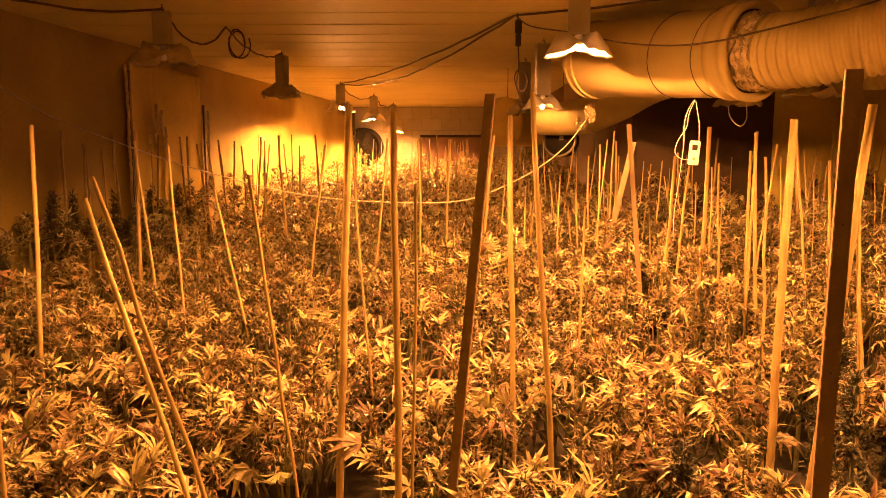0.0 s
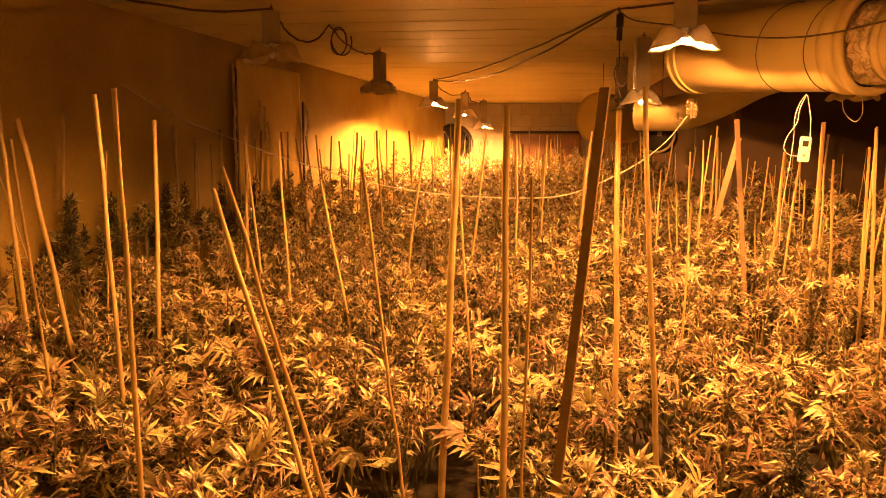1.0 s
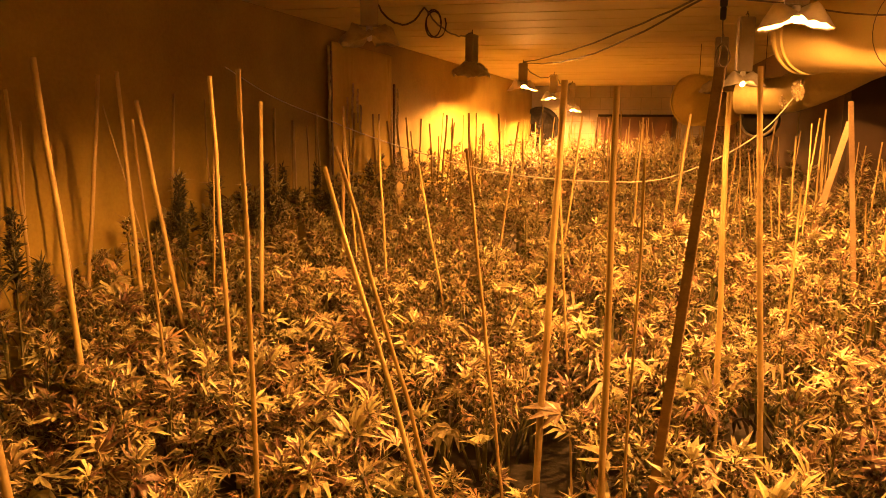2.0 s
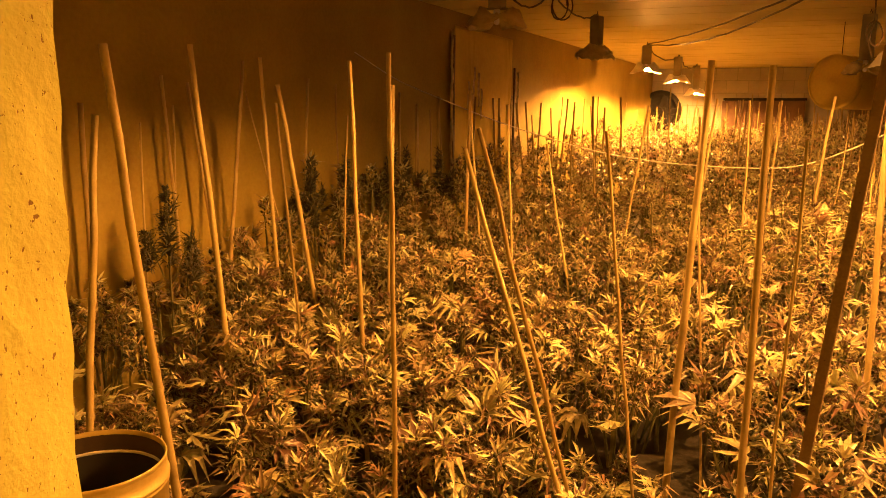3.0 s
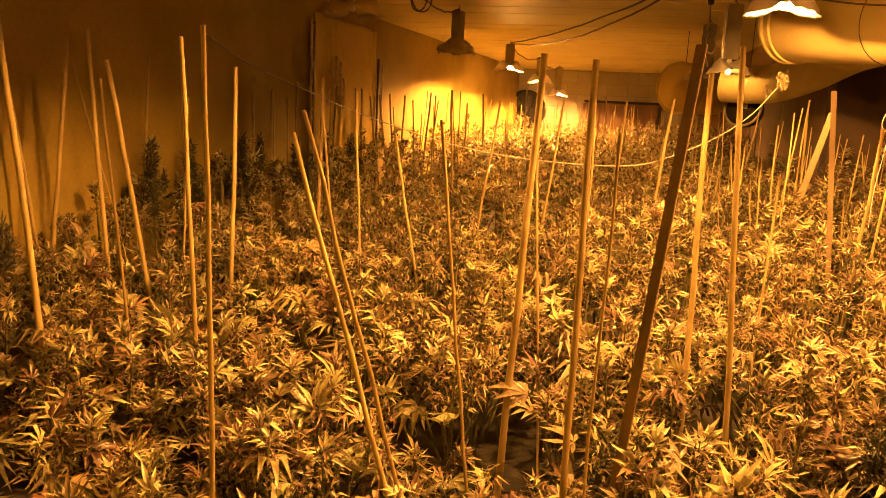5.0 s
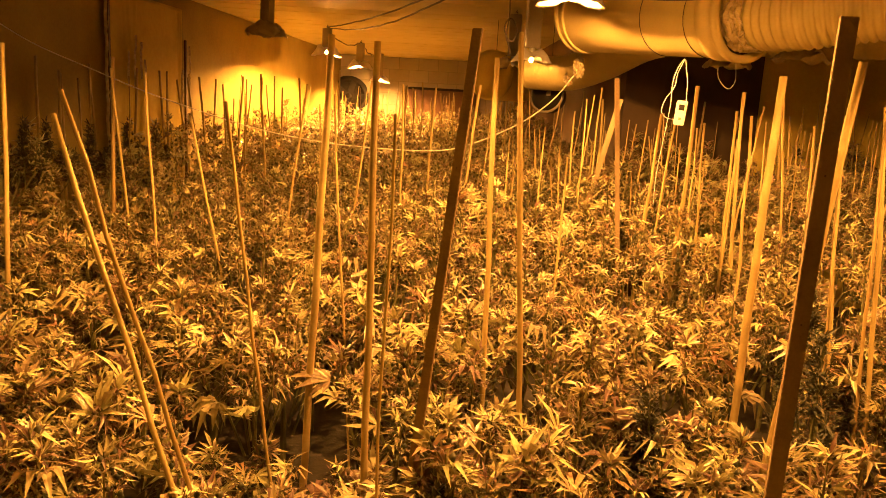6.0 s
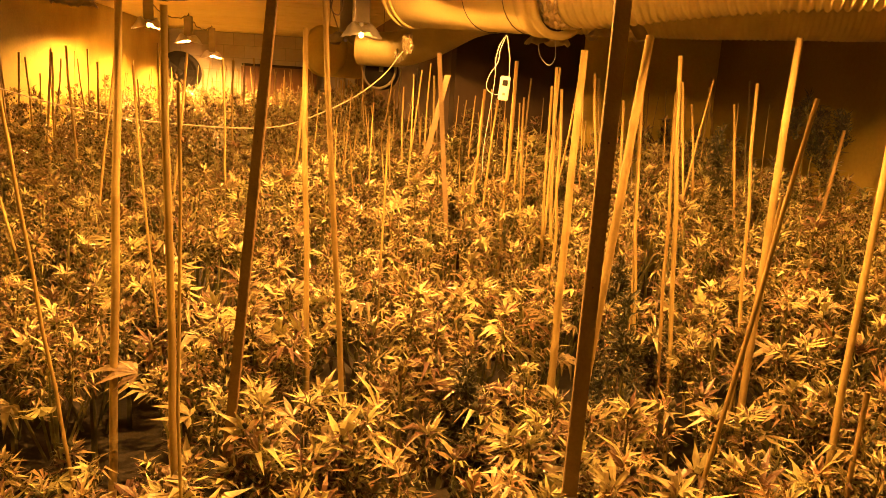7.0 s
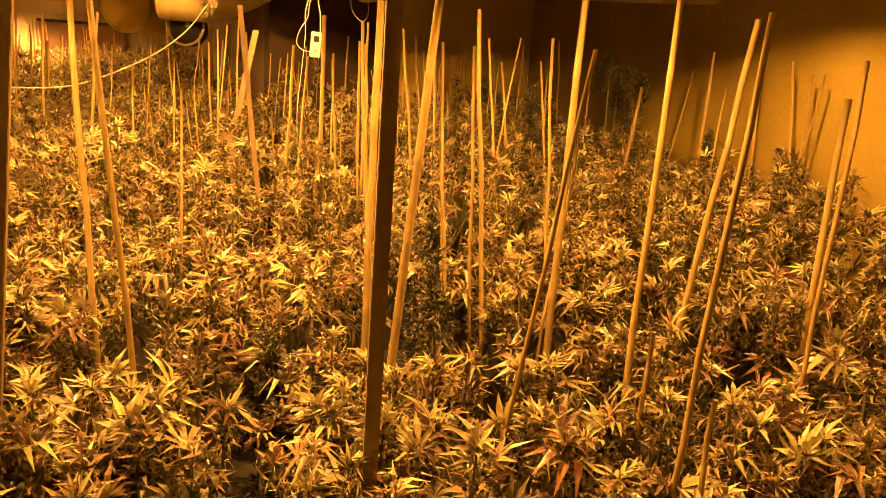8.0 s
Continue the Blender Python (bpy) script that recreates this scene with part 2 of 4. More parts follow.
slab("floor", M_FLOOR, "bare grey concrete floor under the crop", "floor", -4.2, FRONT - 0.2, -0.2, RIGHT + 0.4, BACK + 0.4, 0.0)
relief_wall("wall_left", M_WALL, "grimy plaster wall beside the crop", (wall_x(FRONT), FRONT), (wall_x(BACK), BACK), 0, CEIL, 0.2, 1)
relief_wall("wall_right", M_WALL, "grimy plaster wall beside the crop", (RIGHT, PARTITION), (RIGHT, FRONT), 0, CEIL, 0.2, 5)
relief_wall("wall_partition", M_BLACK, "black partition behind the ducts", (INNER, PARTITION), (2.62, PARTITION), 0, CEIL, 0.2, 9)
relief_wall("wall_partition_2", M_PALEWALL, "plaster wall beside the black partition, lightened for missing bounce light", (2.62, PARTITION - 0.004), (RIGHT + 0.2, PARTITION - 0.004), 0, CEIL, 0.2, 10)
relief_wall("wall_inner", M_SHADEWALL, "plaster wall behind the ducts, coloured dark for its shade", (INNER, BACK), (INNER, PARTITION + 0.2), 0, CEIL, 0.2, 12)
wall_back = slab("wall_back", M_MORTAR, "grey concrete block wall with open joints", "wall", wall_x(BACK) - 0.2, BACK, 0.0, INNER + 0.2, BACK + 0.2, CEIL)
slab("wall_front", M_WALL, "plain plaster wall", "wall", -4.0, FRONT - 0.2, 0.0, RIGHT + 0.2, FRONT, CEIL)

# ceiling boards laid across the room, dark joints between them
bm = bmesh.new()
edges = [FRONT - 0.2, -1.9, -0.5, 0.9, 2.3, 3.7, 5.1, 6.5, 7.9, 9.3, 10.7, 12.1, 13.5, 14.9, BACK + 0.2]
for y0, y1 in zip(edges, edges[1:]):
    box(bm, -4.0, y0 + 0.006, CEIL + noise.noise(Vector((y0, 0, 0))) * 0.004, RIGHT + 0.2, y1 - 0.006, CEIL + 0.05)
    for k in (1, 2):
        yy = y0 + (y1 - y0) * k / 3
        box(bm, -4.0, yy - 0.004, CEIL - 0.003, RIGHT + 0.2, yy + 0.004, CEIL + 0.001)
box(bm, -4.0, FRONT - 0.2, CEIL + 0.03, RIGHT + 0.2, BACK + 0.2, CEIL + 0.2)
tagged(part("ceiling", bm, M_CEIL), "low ceiling of painted boards with dark joints", "ceiling", kind="structure")

# doorway pier beside the camera: rough whitewashed plaster with pitted face and worn edge
bm = bmesh.new()
box(bm, -1.95, -0.6, 0.0, -1.3, 0.82, CEIL)
bmesh.ops.subdivide_edges(bm, edges=bm.edges[:], cuts=40, use_grid_fill=True)
for v in bm.verts:
    worn = 0.012 * noise.noise(Vector((v.co.x * 9, v.co.y * 9, v.co.z * 9))) + 0.006 * noise.noise(v.co * 31)
    if abs(v.co.x + 1.3) < 0.002:
        v.co.x += worn * 0.4
    if abs(v.co.y - 0.82) < 0.002:
        v.co.y += worn * 1.2 - 0.004
for v in bm.verts:
    v.co.x += 0.027 * (v.co.z - 1.15) - 0.05 * max(0.0, 1.0 - v.co.z)
tagged(part("pier", bm, M_COLUMN), "rough whitewashed plaster pier with a chipped edge", "pier", kind="structure")

# plastic sheet over the left wall, held by two battens and foil tape
e = thing("plastic_sheet", pose(0, 0, 0), "glossy wrinkled plastic sheet hung on the wall", "sheet")
bm = bmesh.new()
nu, nv = 80, 50
grid = []
for i in range(nu + 1):
    y = 6.55 + 1.5 * i / nu
    col = []
    for j in range(nv + 1):
        z = 0.4 + 1.95 * j / nv
        fold = math.exp(-((y - 6.95) / 0.16) ** 2) + math.exp(-((y - 7.95) / 0.08) ** 2)
        wr = 0.006 * noise.noise(Vector((y * 3, z * 1.2, 3))) + 0.014 * fold * noise.noise(Vector((y * 22, z * 2.6, 7)))
        col.append(bm.verts.new((wall_x(y) + 0.018 + wr, y, z)))
    grid.append(col)
for i in range(nu):
    for j in range(nv):
        bm.faces.new((grid[i][j], grid[i + 1][j], grid[i + 1][j + 1], grid[i][j + 1]))
sheet = part("sheet", bm, M_SHEET, e, smooth=True)
thick = sheet.modifiers.new("thickness", "SOLIDIFY")
thick.thickness, thick.offset = 0.003, -1.0
part("batten", box(bmesh.new(), wall_x(6.5) + 0.012, 6.48, 0.0, wall_x(6.5) + 0.04, 6.52, 2.26, 0.003), M_DARKWOOD, e)
part("batten", box(bmesh.new(), wall_x(8.1) + 0.03, 8.06, 0.0, wall_x(8.1) + 0.05, 8.10, 2.05, 0.003), M_DARKWOOD, e)


def foil_strip(y, z0, z1, off, width, name, label):
    """A narrow crumpled shiny strip up the wall."""
    bm = bmesh.new()
    rows = []
    for k in range(60):
        z = z0 + (z1 - z0) * k / 59
        f = width * math.sin(math.pi * (0.08 + 0.84 * k / 59)) if name == "fold" else width
        o = 0.012 * noise.noise(Vector((z * 6, y * 9, 1))) + 0.008 * noise.noise(Vector((z * 25, y * 4, 1)))
        dy = 0.4 * width * noise.noise(Vector((z * 7, y * 20, 2)))
        rows.append([bm.verts.new((wall_x(y) + off + o + dx, y + dy + f * yy, z)) for dx, yy in ((0.0, -0.5), (0.014, 0.0), (0.002, 0.5))])
    back = [[bm.verts.new(v.co - Vector((0.004, 0, 0))) for v in row] for row in rows]
    for (p, q), (bp, bq) in zip(zip(rows, rows[1:]), zip(back, back[1:])):
        for i in (0, 1):
            bm.faces.new((p[i], p[i + 1], q[i + 1], q[i]))
            bm.faces.new((bp[i], bq[i], bq[i + 1], bp[i + 1]))
    part(name, bm, M_FOIL, e, label)


foil_strip(6.44, 0.6, 2.3, 0.04, 0.04, "tape", "crumpled foil tape")
# foil strips put in as the glints along the sheet's folds
for y, z0, z1, w in ((6.82, 1.55, 1.86, 0.035), (6.95, 1.5, 2.0, 0.03), (7.06, 1.62, 1.95, 0.03), (7.14, 1.5, 1.8, 0.02), (7.98, 1.4, 1.75, 0.02), (8.18, 1.35, 2.0, 0.03)):
    foil_strip(y, z0, z1, 0.04, w, "fold", "glint on a fold, added as a foil strip")

# black fan on the back wall
e = thing("wall_fan", pose(-2.02, BACK - 0.02, 1.62, 90, 0, 0), "round black wall fan in the corner of the back wall", "fan")
part("housing", lathe(bmesh.new(), [(0.0, 0.0), (0.42, 0.0), (0.42, 0.14), (0.36, 0.2), (0.34, 0.2), (0.34, 0.05), (0.0, 0.05)], 32), M_DARK, e, smooth=True)
hub = part("hub", lathe(bmesh.new(), [(0.0, 0.16), (0.05, 0.155), (0.06, 0.14), (0.06, 0.05)], 16), M_DARK, e, smooth=True)
for k in range(5):
    bm = bmesh.new()
    bmesh.ops.create_cube(bm, size=1.0, matrix=Matrix.Rotation(k * 2 * math.pi / 5, 4, "Z") @ pose(0.18, 0, 0.1, 28, 0, 0) @ Matrix.Diagonal((0.28, 0.13, 0.006, 1)))
    bmesh.ops.bevel(bm, geom=bm.edges[:], offset=0.002, segments=1, affect="EDGES")
    part("blade", bm, M_DARK, hub)
bm = bmesh.new()
for r in (0.12, 0.2, 0.28, 0.34):
    tube(bm, [(r * math.cos(a * math.pi / 12), r * math.sin(a * math.pi / 12), 0.205) for a in range(25)], 0.004, 4)
part("guard", bm, M_DARK, e)

# brown board leaning on the back wall
e = thing("wooden_board", pose(-0.05, BACK - 0.2, 0.0), "wide red-brown wooden board standing against the block wall", "board")
part("panel", box(bmesh.new(), -0.72, 0, 0.0, 0.74, 0.03, 1.83, 0.004), M_BROWN, e)
part("top_rail", box(bmesh.new(), -0.75, -0.02, 1.83, 0.77, 0.05, 1.88, 0.006), M_DARK, e, "dark top edge")
for x in (-0.74, -0.02, 0.72):
    part("stile", box(bmesh.new(), x - 0.025, -0.012, 0.0, x + 0.025, 0.0, 1.82, 0.002), M_BROWN, e)


# ---- lamps ----
def cable(name, pts, radius, mat, label):
    o = part(name, tube(bmesh.new(), pts, radius, 6), mat)
    return tagged(o, label, "cable")


def grow_lamp(x, y, bottom, lit, power=300.0, label="", turn=0.0, size=1.0, low=0.016, tall=0.05):
    """A ballast box hung from the ceiling with a reflector of two dented metal wings under it."""
    e = thing("grow_lamp", pose(x, y, bottom, 0, 0, turn), label or ("lit grow lamp glowing orange under the ceiling" if lit else "unlit grow lamp with dented wings hanging from the ceiling"), "lamp", "grow lamps")
    top = CEIL - bottom
    bm = box(bmesh.new(), -0.058, -0.042, 0.115, 0.058, 0.042, top - 0.045, 0.007)
    housing = part("housing", bm, M_HOUSING, e)
    bm = bmesh.new()
    tube(bm, smooth([(0, 0, top - 0.05), (0.014, 0, top - 0.035), (0.004, 0, top - 0.018), (-0.008, 0, top - 0.03)]), 0.004, 6)
    tube(bm, [(0.004, 0, top - 0.02), (0.004, 0, top)], 0.004, 6)
    part("hook", bm, M_WIRE, housing)
    socket = part("socket", lathe(bmesh.new(), [(0.0, low + tall - 0.004), (0.019, low + tall - 0.004), (0.022, low + tall + 0.002), (0.022, 0.122), (0.0, 0.122)], 14), M_WHITE, e, "pale ceramic lamp socket", smooth=True)
    r2 = random.Random(int(x * 97 + y * 13))
    o1, o2 = r2.uniform(0, 50), r2.uniform(0, 50)
    dent = 0.028 if lit else 0.05
    arch, lift = 0.028 if lit else 0.055, 0.05
    for side in (-1, 1):
        bm = bmesh.new()
        nr, na, grid = 12, 22, []
        for i in range(nr + 1):
            r = 0.02 + 0.98 * i / nr
            row = []
            for j in range(na + 1):
                a = math.radians(-93 + 186 * j / na)
                ca, sa = math.cos(a), math.sin(a)
                k = r / (abs(ca) ** 3 + abs(sa) ** 3) ** (1 / 3)
                px, py = 0.2 * k * ca, 0.155 * k * sa
                hump = 0.05 * math.exp(-((px - 0.105) / 0.05) ** 2) * (1 - r ** 4)
                rim = arch * math.exp(-(px / 0.05) ** 2) * r ** 3 + (lift * abs(sa) ** 6 * r ** 5 * (0.7 + 0.9 * noise.noise(Vector((px * 26 + o2, sa * 3, o1)))) if lit else 0.0)
                d = dent * (noise.noise(Vector((px * 16 + o1, py * 14, side * 4 + o2))) + 0.5 * noise.noise(Vector((px * 40, py * 36 + o1, side)))) * (1 - (0.55 if lit else 0.3) * r)
                z = (0.106 if lit else 0.085) * (1 - r ** 2.6) * (1 - 0.3 * math.exp(-(px / 0.035) ** 2) * r) + hump + rim + d
                row.append(bm.verts.new((side * size * (px + 0.4 * d), size * py, size * z)))
            grid.append(row)
        inner = [[bm.verts.new(v.co + Vector((-side * 0.002, 0, -0.003))) for v in row] for row in grid]
        for i in range(nr):
            for j in range(na):
                f = (grid[i][j], grid[i + 1][j], grid[i + 1][j + 1], grid[i][j + 1])
                g = (inner[i][j], inner[i][j + 1], inner[i + 1][j + 1], inner[i + 1][j])
                bm.faces.new(f if side > 0 else f[::-1])
                bm.faces.new(g if side > 0 else g[::-1])
        for j in range(na):
            f = (grid[nr][j], inner[nr][j], inner[nr][j + 1], grid[nr][j + 1])
            bm.faces.new(f if side > 0 else f[::-1]).smooth = False
        part("wing", bm, M_ALU if lit else M_UNLIT, e, smooth=True)
    part("bracket", box(bmesh.new(), -0.075, -0.012, 0.112, 0.075, 0.012, 0.121, 0.002), M_HOUSING, e)
    bm = lathe(bmesh.new(), [(0.0, low), (0.012, low + 0.003), (0.018, low + 0.012), (0.018, low + tall - 0.01), (0.012, low + tall - 0.002), (0.0, low + tall)], 14)
    part("bulb", bm, lit_bulb(power, 0.113 * tall + 0.0004) if lit else M_WHITE, socket, smooth=True)
    return e


grow_lamp(-1.83, 4.78, 2.12, False, turn=20)
grow_lamp(-1.60, 7.0, 2.065, False, turn=75)
grow_lamp(-1.56, 10.2, 2.08, True, 1200.0, low=0.03, tall=0.064, turn=15)
grow_lamp(-1.36, 12.4, 2.03, True, 1000.0, low=0.03, tall=0.062, turn=-10)
grow_lamp(-1.25, 14.8, 1.89, True, 1000.0, low=0.03, tall=0.062, turn=20)
grow_lamp(0.65, 4.2, 2.09, True, P_NEAR * 0.5, low=0.034, tall=0.05, size=0.92, turn=-6)
grow_lamp(0.69, 6.28, 1.915, True, 4.0, low=0.0, size=0.8, turn=10)
grow_lamp(0.66, 7.6, 1.93, False, label="unlit grow lamp with dented wings hung on a cable", size=0.9, turn=-8)
grow_lamp(0.08, 2.4, 2.16, True, P_NEAR * 0.39, low=0.04, tall=0.06, turn=-33)
# next three lamps are unseen, added above the view to brighten crop and right wall
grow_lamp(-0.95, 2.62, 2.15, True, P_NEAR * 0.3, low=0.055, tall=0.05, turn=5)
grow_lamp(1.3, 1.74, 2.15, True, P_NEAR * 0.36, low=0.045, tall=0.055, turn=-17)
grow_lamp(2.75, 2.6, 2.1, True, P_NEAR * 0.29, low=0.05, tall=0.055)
grow_lamp(1.77, 4.9, 1.87, False, label="unlit grow lamp with a loose wire hanging under the ducts", size=0.72)
cable("loose_wire", smooth([(1.70, 4.86, 1.9), (1.71, 4.86, 1.81), (1.75, 4.86, 1.755), (1.79, 4.86, 1.74), (1.82, 4.86, 1.79), (1.81, 4.86, 1.9)]), 0.0028, M_STRING, "thin loose wire looped under a dark lamp")
grow_lamp(2.03, 4.4, 1.90, False, size=0.9)

# ---- ducts ----
AX_A, AX_B = Vector((0.92, 5.40, 2.205)), Vector((1.62, 4.22, 2.12))
along = (AX_B - AX_A).normalized()
LEN = (AX_B - AX_A).length
R1 = 0.25


def along_axis(origin, d):
    z = d.normalized()
    x = Vector((0, 0, 1)).cross(z).normalized()
    y = z.cross(x)
    return Matrix.Translation(origin) @ Matrix((x, y, z)).transposed().to_4x4()


e = thing("carbon_filter", along_axis(AX_A, along), "large white carbon filter hung under the ceiling", "filter", "carbon filters")
part("body", lathe(bmesh.new(), [(0.0, 0.0), (R1 * 0.97, 0.0), (R1, 0.012), (R1, LEN - 0.15)], 48), M_FLEECE, e, smooth=True)
for h in (0.03, 0.09):
    part("strap", lathe(bmesh.new(), [(R1 + 0.002, h), (R1 + 0.012, h + 0.004), (R1 + 0.012, h + 0.02), (R1 + 0.002, h + 0.024)], 48), M_FLEECE, e, smooth=True)
part("flange", lathe(bmesh.new(), [(R1, LEN - 0.16), (R1 + 0.014, LEN - 0.155), (R1 + 0.014, LEN - 0.10), (R1 + 0.004, LEN - 0.095), (R1 + 0.004, LEN - 0.05), (R1 + 0.02, LEN - 0.045), (R1 + 0.02, LEN), (R1 - 0.01, LEN), (R1 - 0.03, LEN - 0.04), (0.2, LEN - 0.04)], 48), M_FLEECE, e, smooth=True)
plate = part("end_plate", lathe(bmesh.new(), [(0.235, LEN - 0.039), (0.0, LEN - 0.039)], 48), M_FLEECE, e)
part("gasket", lathe(bmesh.new(), [(0.212, LEN - 0.034), (0.232, LEN - 0.03), (0.232, LEN - 0.038)], 48), M_DARK, plate, "dark rubber gasket")
for h in (0.62, 0.86):
    bm = bmesh.new()
    tube(bm, [((R1 + 0.004) * math.cos(a * math.pi / 16), (R1 + 0.004) * math.sin(a * math.pi / 16), h * LEN + 0.05 * math.sin(a * math.pi / 16 + 1)) for a in range(33)], 0.0024, 5)
    part("hanging_wire", bm, M_WIRE, e)


def flex_duct(name, pts, radius, pitch, mat, label, collar=True):
    """Ribbed duct along a smooth curve through points."""
    P = [Vector(p) for p in pts]
    P = [P[0] * 2 - P[1]] + P + [P[-1] * 2 - P[-2]]
    line = []
    for i in range(1, len(P) - 2):
        for k in range(24):
            t = k / 24
            line.append(0.5 * ((2 * P[i]) + (P[i + 1] - P[i - 1]) * t + (2 * P[i - 1] - 5 * P[i] + 4 * P[i + 1] - P[i + 2]) * t * t + (3 * P[i] - P[i - 1] - 3 * P[i + 1] + P[i + 2]) * t ** 3))
    line.append(P[-2])
    radii = [radius] * len(line) if isinstance(radius, float) else [radius[min(k // 24, len(radius) - 1)] * (1 - k % 24 / 24) + radius[min(k // 24 + 1, len(radius) - 1)] * (k % 24 / 24) for k in range(len(line))]
    cum = [0.0]
    for a, b in zip(line, line[1:]):
        cum.append(cum[-1] + (b - a).length)
    n = int(cum[-1] / pitch * 4)
    bm = bmesh.new()
    rings, seg, j = [], 36, 0
    for i in range(n + 1):
        s = cum[-1] * i / n
        while j < len(cum) - 2 and cum[j + 1] < s:
            j += 1
        f = (s - cum[j]) / max(1e-6, cum[j + 1] - cum[j])
        p = line[j].lerp(line[j + 1], f)
        d = (line[min(j + 2, len(line) - 1)] - line[max(j - 1, 0)]).normalized()
        x = Vector((0, 0, 1)).cross(d).normalized()
        y = d.cross(x)
        rib = 1.0 if isinstance(radius, float) else 0.32 if p.x > 1.6 else 0.1
        rr = radii[j] * (1 + rib * (-0.03, 0.04, 0.07, 0.02)[i % 4])
        rings.append([])
        for k in range(seg):
            a = 2 * math.pi * k / seg
            w = rr * (1 + 0.02 * noise.noise(Vector((p.x * 4 + math.cos(a), p.y * 4 + math.sin(a), 2))))
            rings[-1].append(bm.verts.new(p + x * w * math.cos(a) + y * w * math.sin(a)))
    for a, b in zip(rings, rings[1:]):
        for k in range(seg):
            bm.faces.new((a[k], a[(k + 1) % seg], b[(k + 1) % seg], b[k]))
    bm.faces.new(rings[0])
    bm.faces.new(rings[-1][::-1])
    e = thing(name, pose(0, 0, 0), label, "duct", "flexible ducts")
    part("hose", bm, mat, e, smooth=True)
    return e


D_A = AX_B - along * 0.02
d = flex_duct("flexible_duct", [D_A, D_A + along * 0.3, (2.02, 3.74, 2.14), (2.45, 3.35, 2.18), (3.1, 3.0, 2.2), (RIGHT + 0.05, 2.8, 2.2)], 0.185, 0.042, M_FLEX, "ribbed flexible duct with shiny skin under the ceiling")
bm = bmesh.new()
lathe(bm, [(0.203 + 0.008 * math.sin(i * 2.1), 0.012 * i) for i in range(13)], 96)
for v in bm.verts:
    v.co *= 1 + 0.05 * noise.noise(v.co * 34) + 0.03 * noise.noise(v.co * 75)
    v.co.z += 0.03 * noise.noise(v.co * 15)
tape = part("foil_tape", bm, M_FOIL, d, "crumpled foil tape round the joint")
tape.matrix_basis = along_axis(D_A - along * 0.02, along)

HOSE = [(0.71, 6.62, 1.855), (0.86, 6.55, 1.85), (1.05, 6.4, 1.865), (1.25, 6.18, 1.96), (1.5, 5.85, 2.13), (1.8, 5.55, 2.19), (2.15, 5.3, 2.185), (2.6, 4.95, 2.17), (3.1, 4.5, 2.165), (RIGHT + 0.05, 4.1, 2.19)]
d = flex_duct("flexible_duct", HOSE, [0.14, 0.14, 0.145, 0.16, 0.18, 0.195, 0.2, 0.2, 0.2, 0.2], 0.036, M_FLEX, "wide ribbed flexible duct sagging under the ceiling")
for o, r in ((Vector((1.0, 6.28, 1.80)), 0.032), (Vector((0.97, 5.62, 1.86)), 0.04)):
    bm = bmesh.new()
    bmesh.ops.create_icosphere(bm, subdivisions=4, radius=r)
    for v in bm.verts:
        v.co *= 1 + 0.45 * noise.noise(v.co * 38) + 0.25 * noise.noise(v.co * 90)
        v.co.z *= 1.7
        v.co += o
    part("foil_knot", bm, M_FOIL, d, "crumpled foil tape")
e = thing("duct_fan", pose(0.93, 6.80, 1.665, 78, 0, -30), "black round duct fan under the pale duct", "fan")
case = part("housing", lathe(bmesh.new(), [(0.0, -0.1), (0.11, -0.1), (0.135, -0.06), (0.14, 0.06), (0.11, 0.11), (0.0, 0.12)], 36), M_DARK, e, smooth=True)
part("rim", lathe(bmesh.new(), [(0.14, 0.05), (0.158, 0.05), (0.158, 0.064), (0.14, 0.066)], 36), M_HOUSING, case, smooth=True)
part("label_plate", box(bmesh.new(), 0.02, -0.02, 0.118, 0.06, 0.02, 0.124, 0.002), M_HOUSING, case)
part("hanging_wire", tube(bmesh.new(), [(0.0, 0.0, 0.0), pose(0.93, 6.80, 1.665, 78, 0, -30).inverted() @ Vector((0.93, 6.80, CEIL))], 0.003, 5), M_WIRE, e)
F_A, F_D = Vector((0.50, 8.5, 1.89)), Vector((0.55, 0.8, 0.0)).normalized()
e = thing("carbon_filter", along_axis(F_A, F_D), "dull yellowed carbon filter hung far back under the ceiling", "filter", "carbon filters")
part("body", lathe(bmesh.new(), [(0.0, 0.0), (0.24, 0.0), (0.265, 0.012), (0.265, 0.7), (0.0, 0.7)], 48), M_PALEWALL, e, smooth=True)
part("rim", lathe(bmesh.new(), [(0.262, -0.006), (0.272, -0.004), (0.272, 0.03), (0.265, 0.032)], 48), M_PALEWALL, e, smooth=True)
for h in (0.1, 0.6):
    part("hanging_wire", tube(bmesh.new(), [(0, 0.266, h), (0, CEIL - 1.89, h)], 0.004, 5), M_WIRE, e)


# ---- barrel ----
e = thing("metal_barrel", pose(-1.70, 1.19, 0.0), "open metal barrel with a dark inside beside the pier", "barrel")
R, H = 0.179, 0.71
prof = [(0.0, 0.0), (R * 0.96, 0.0), (R, 0.01)]
for z in (0.22, 0.44):
    prof += [(R, z - 0.02), (R + 0.008, z), (R, z + 0.02)]
prof += [(R, H - 0.074), (R + 0.004, H - 0.072), (R + 0.0045, H - 0.066), (R + 0.001, H - 0.063), (R + 0.006, H - 0.059), (R + 0.006, H - 0.053), (R + 0.001, H - 0.05), (R, H - 0.012)]
part("body", lathe(bmesh.new(), prof, 48), M_BARREL, e, smooth=True)
part("rim", lathe(bmesh.new(), [(R, H - 0.014), (R + 0.0012, H - 0.008), (R + 0.001, H - 0.001), (R - 0.001, H), (R - 0.004, H - 0.001), (R - 0.006, H - 0.012)], 48), M_BARREL, e, smooth=True)
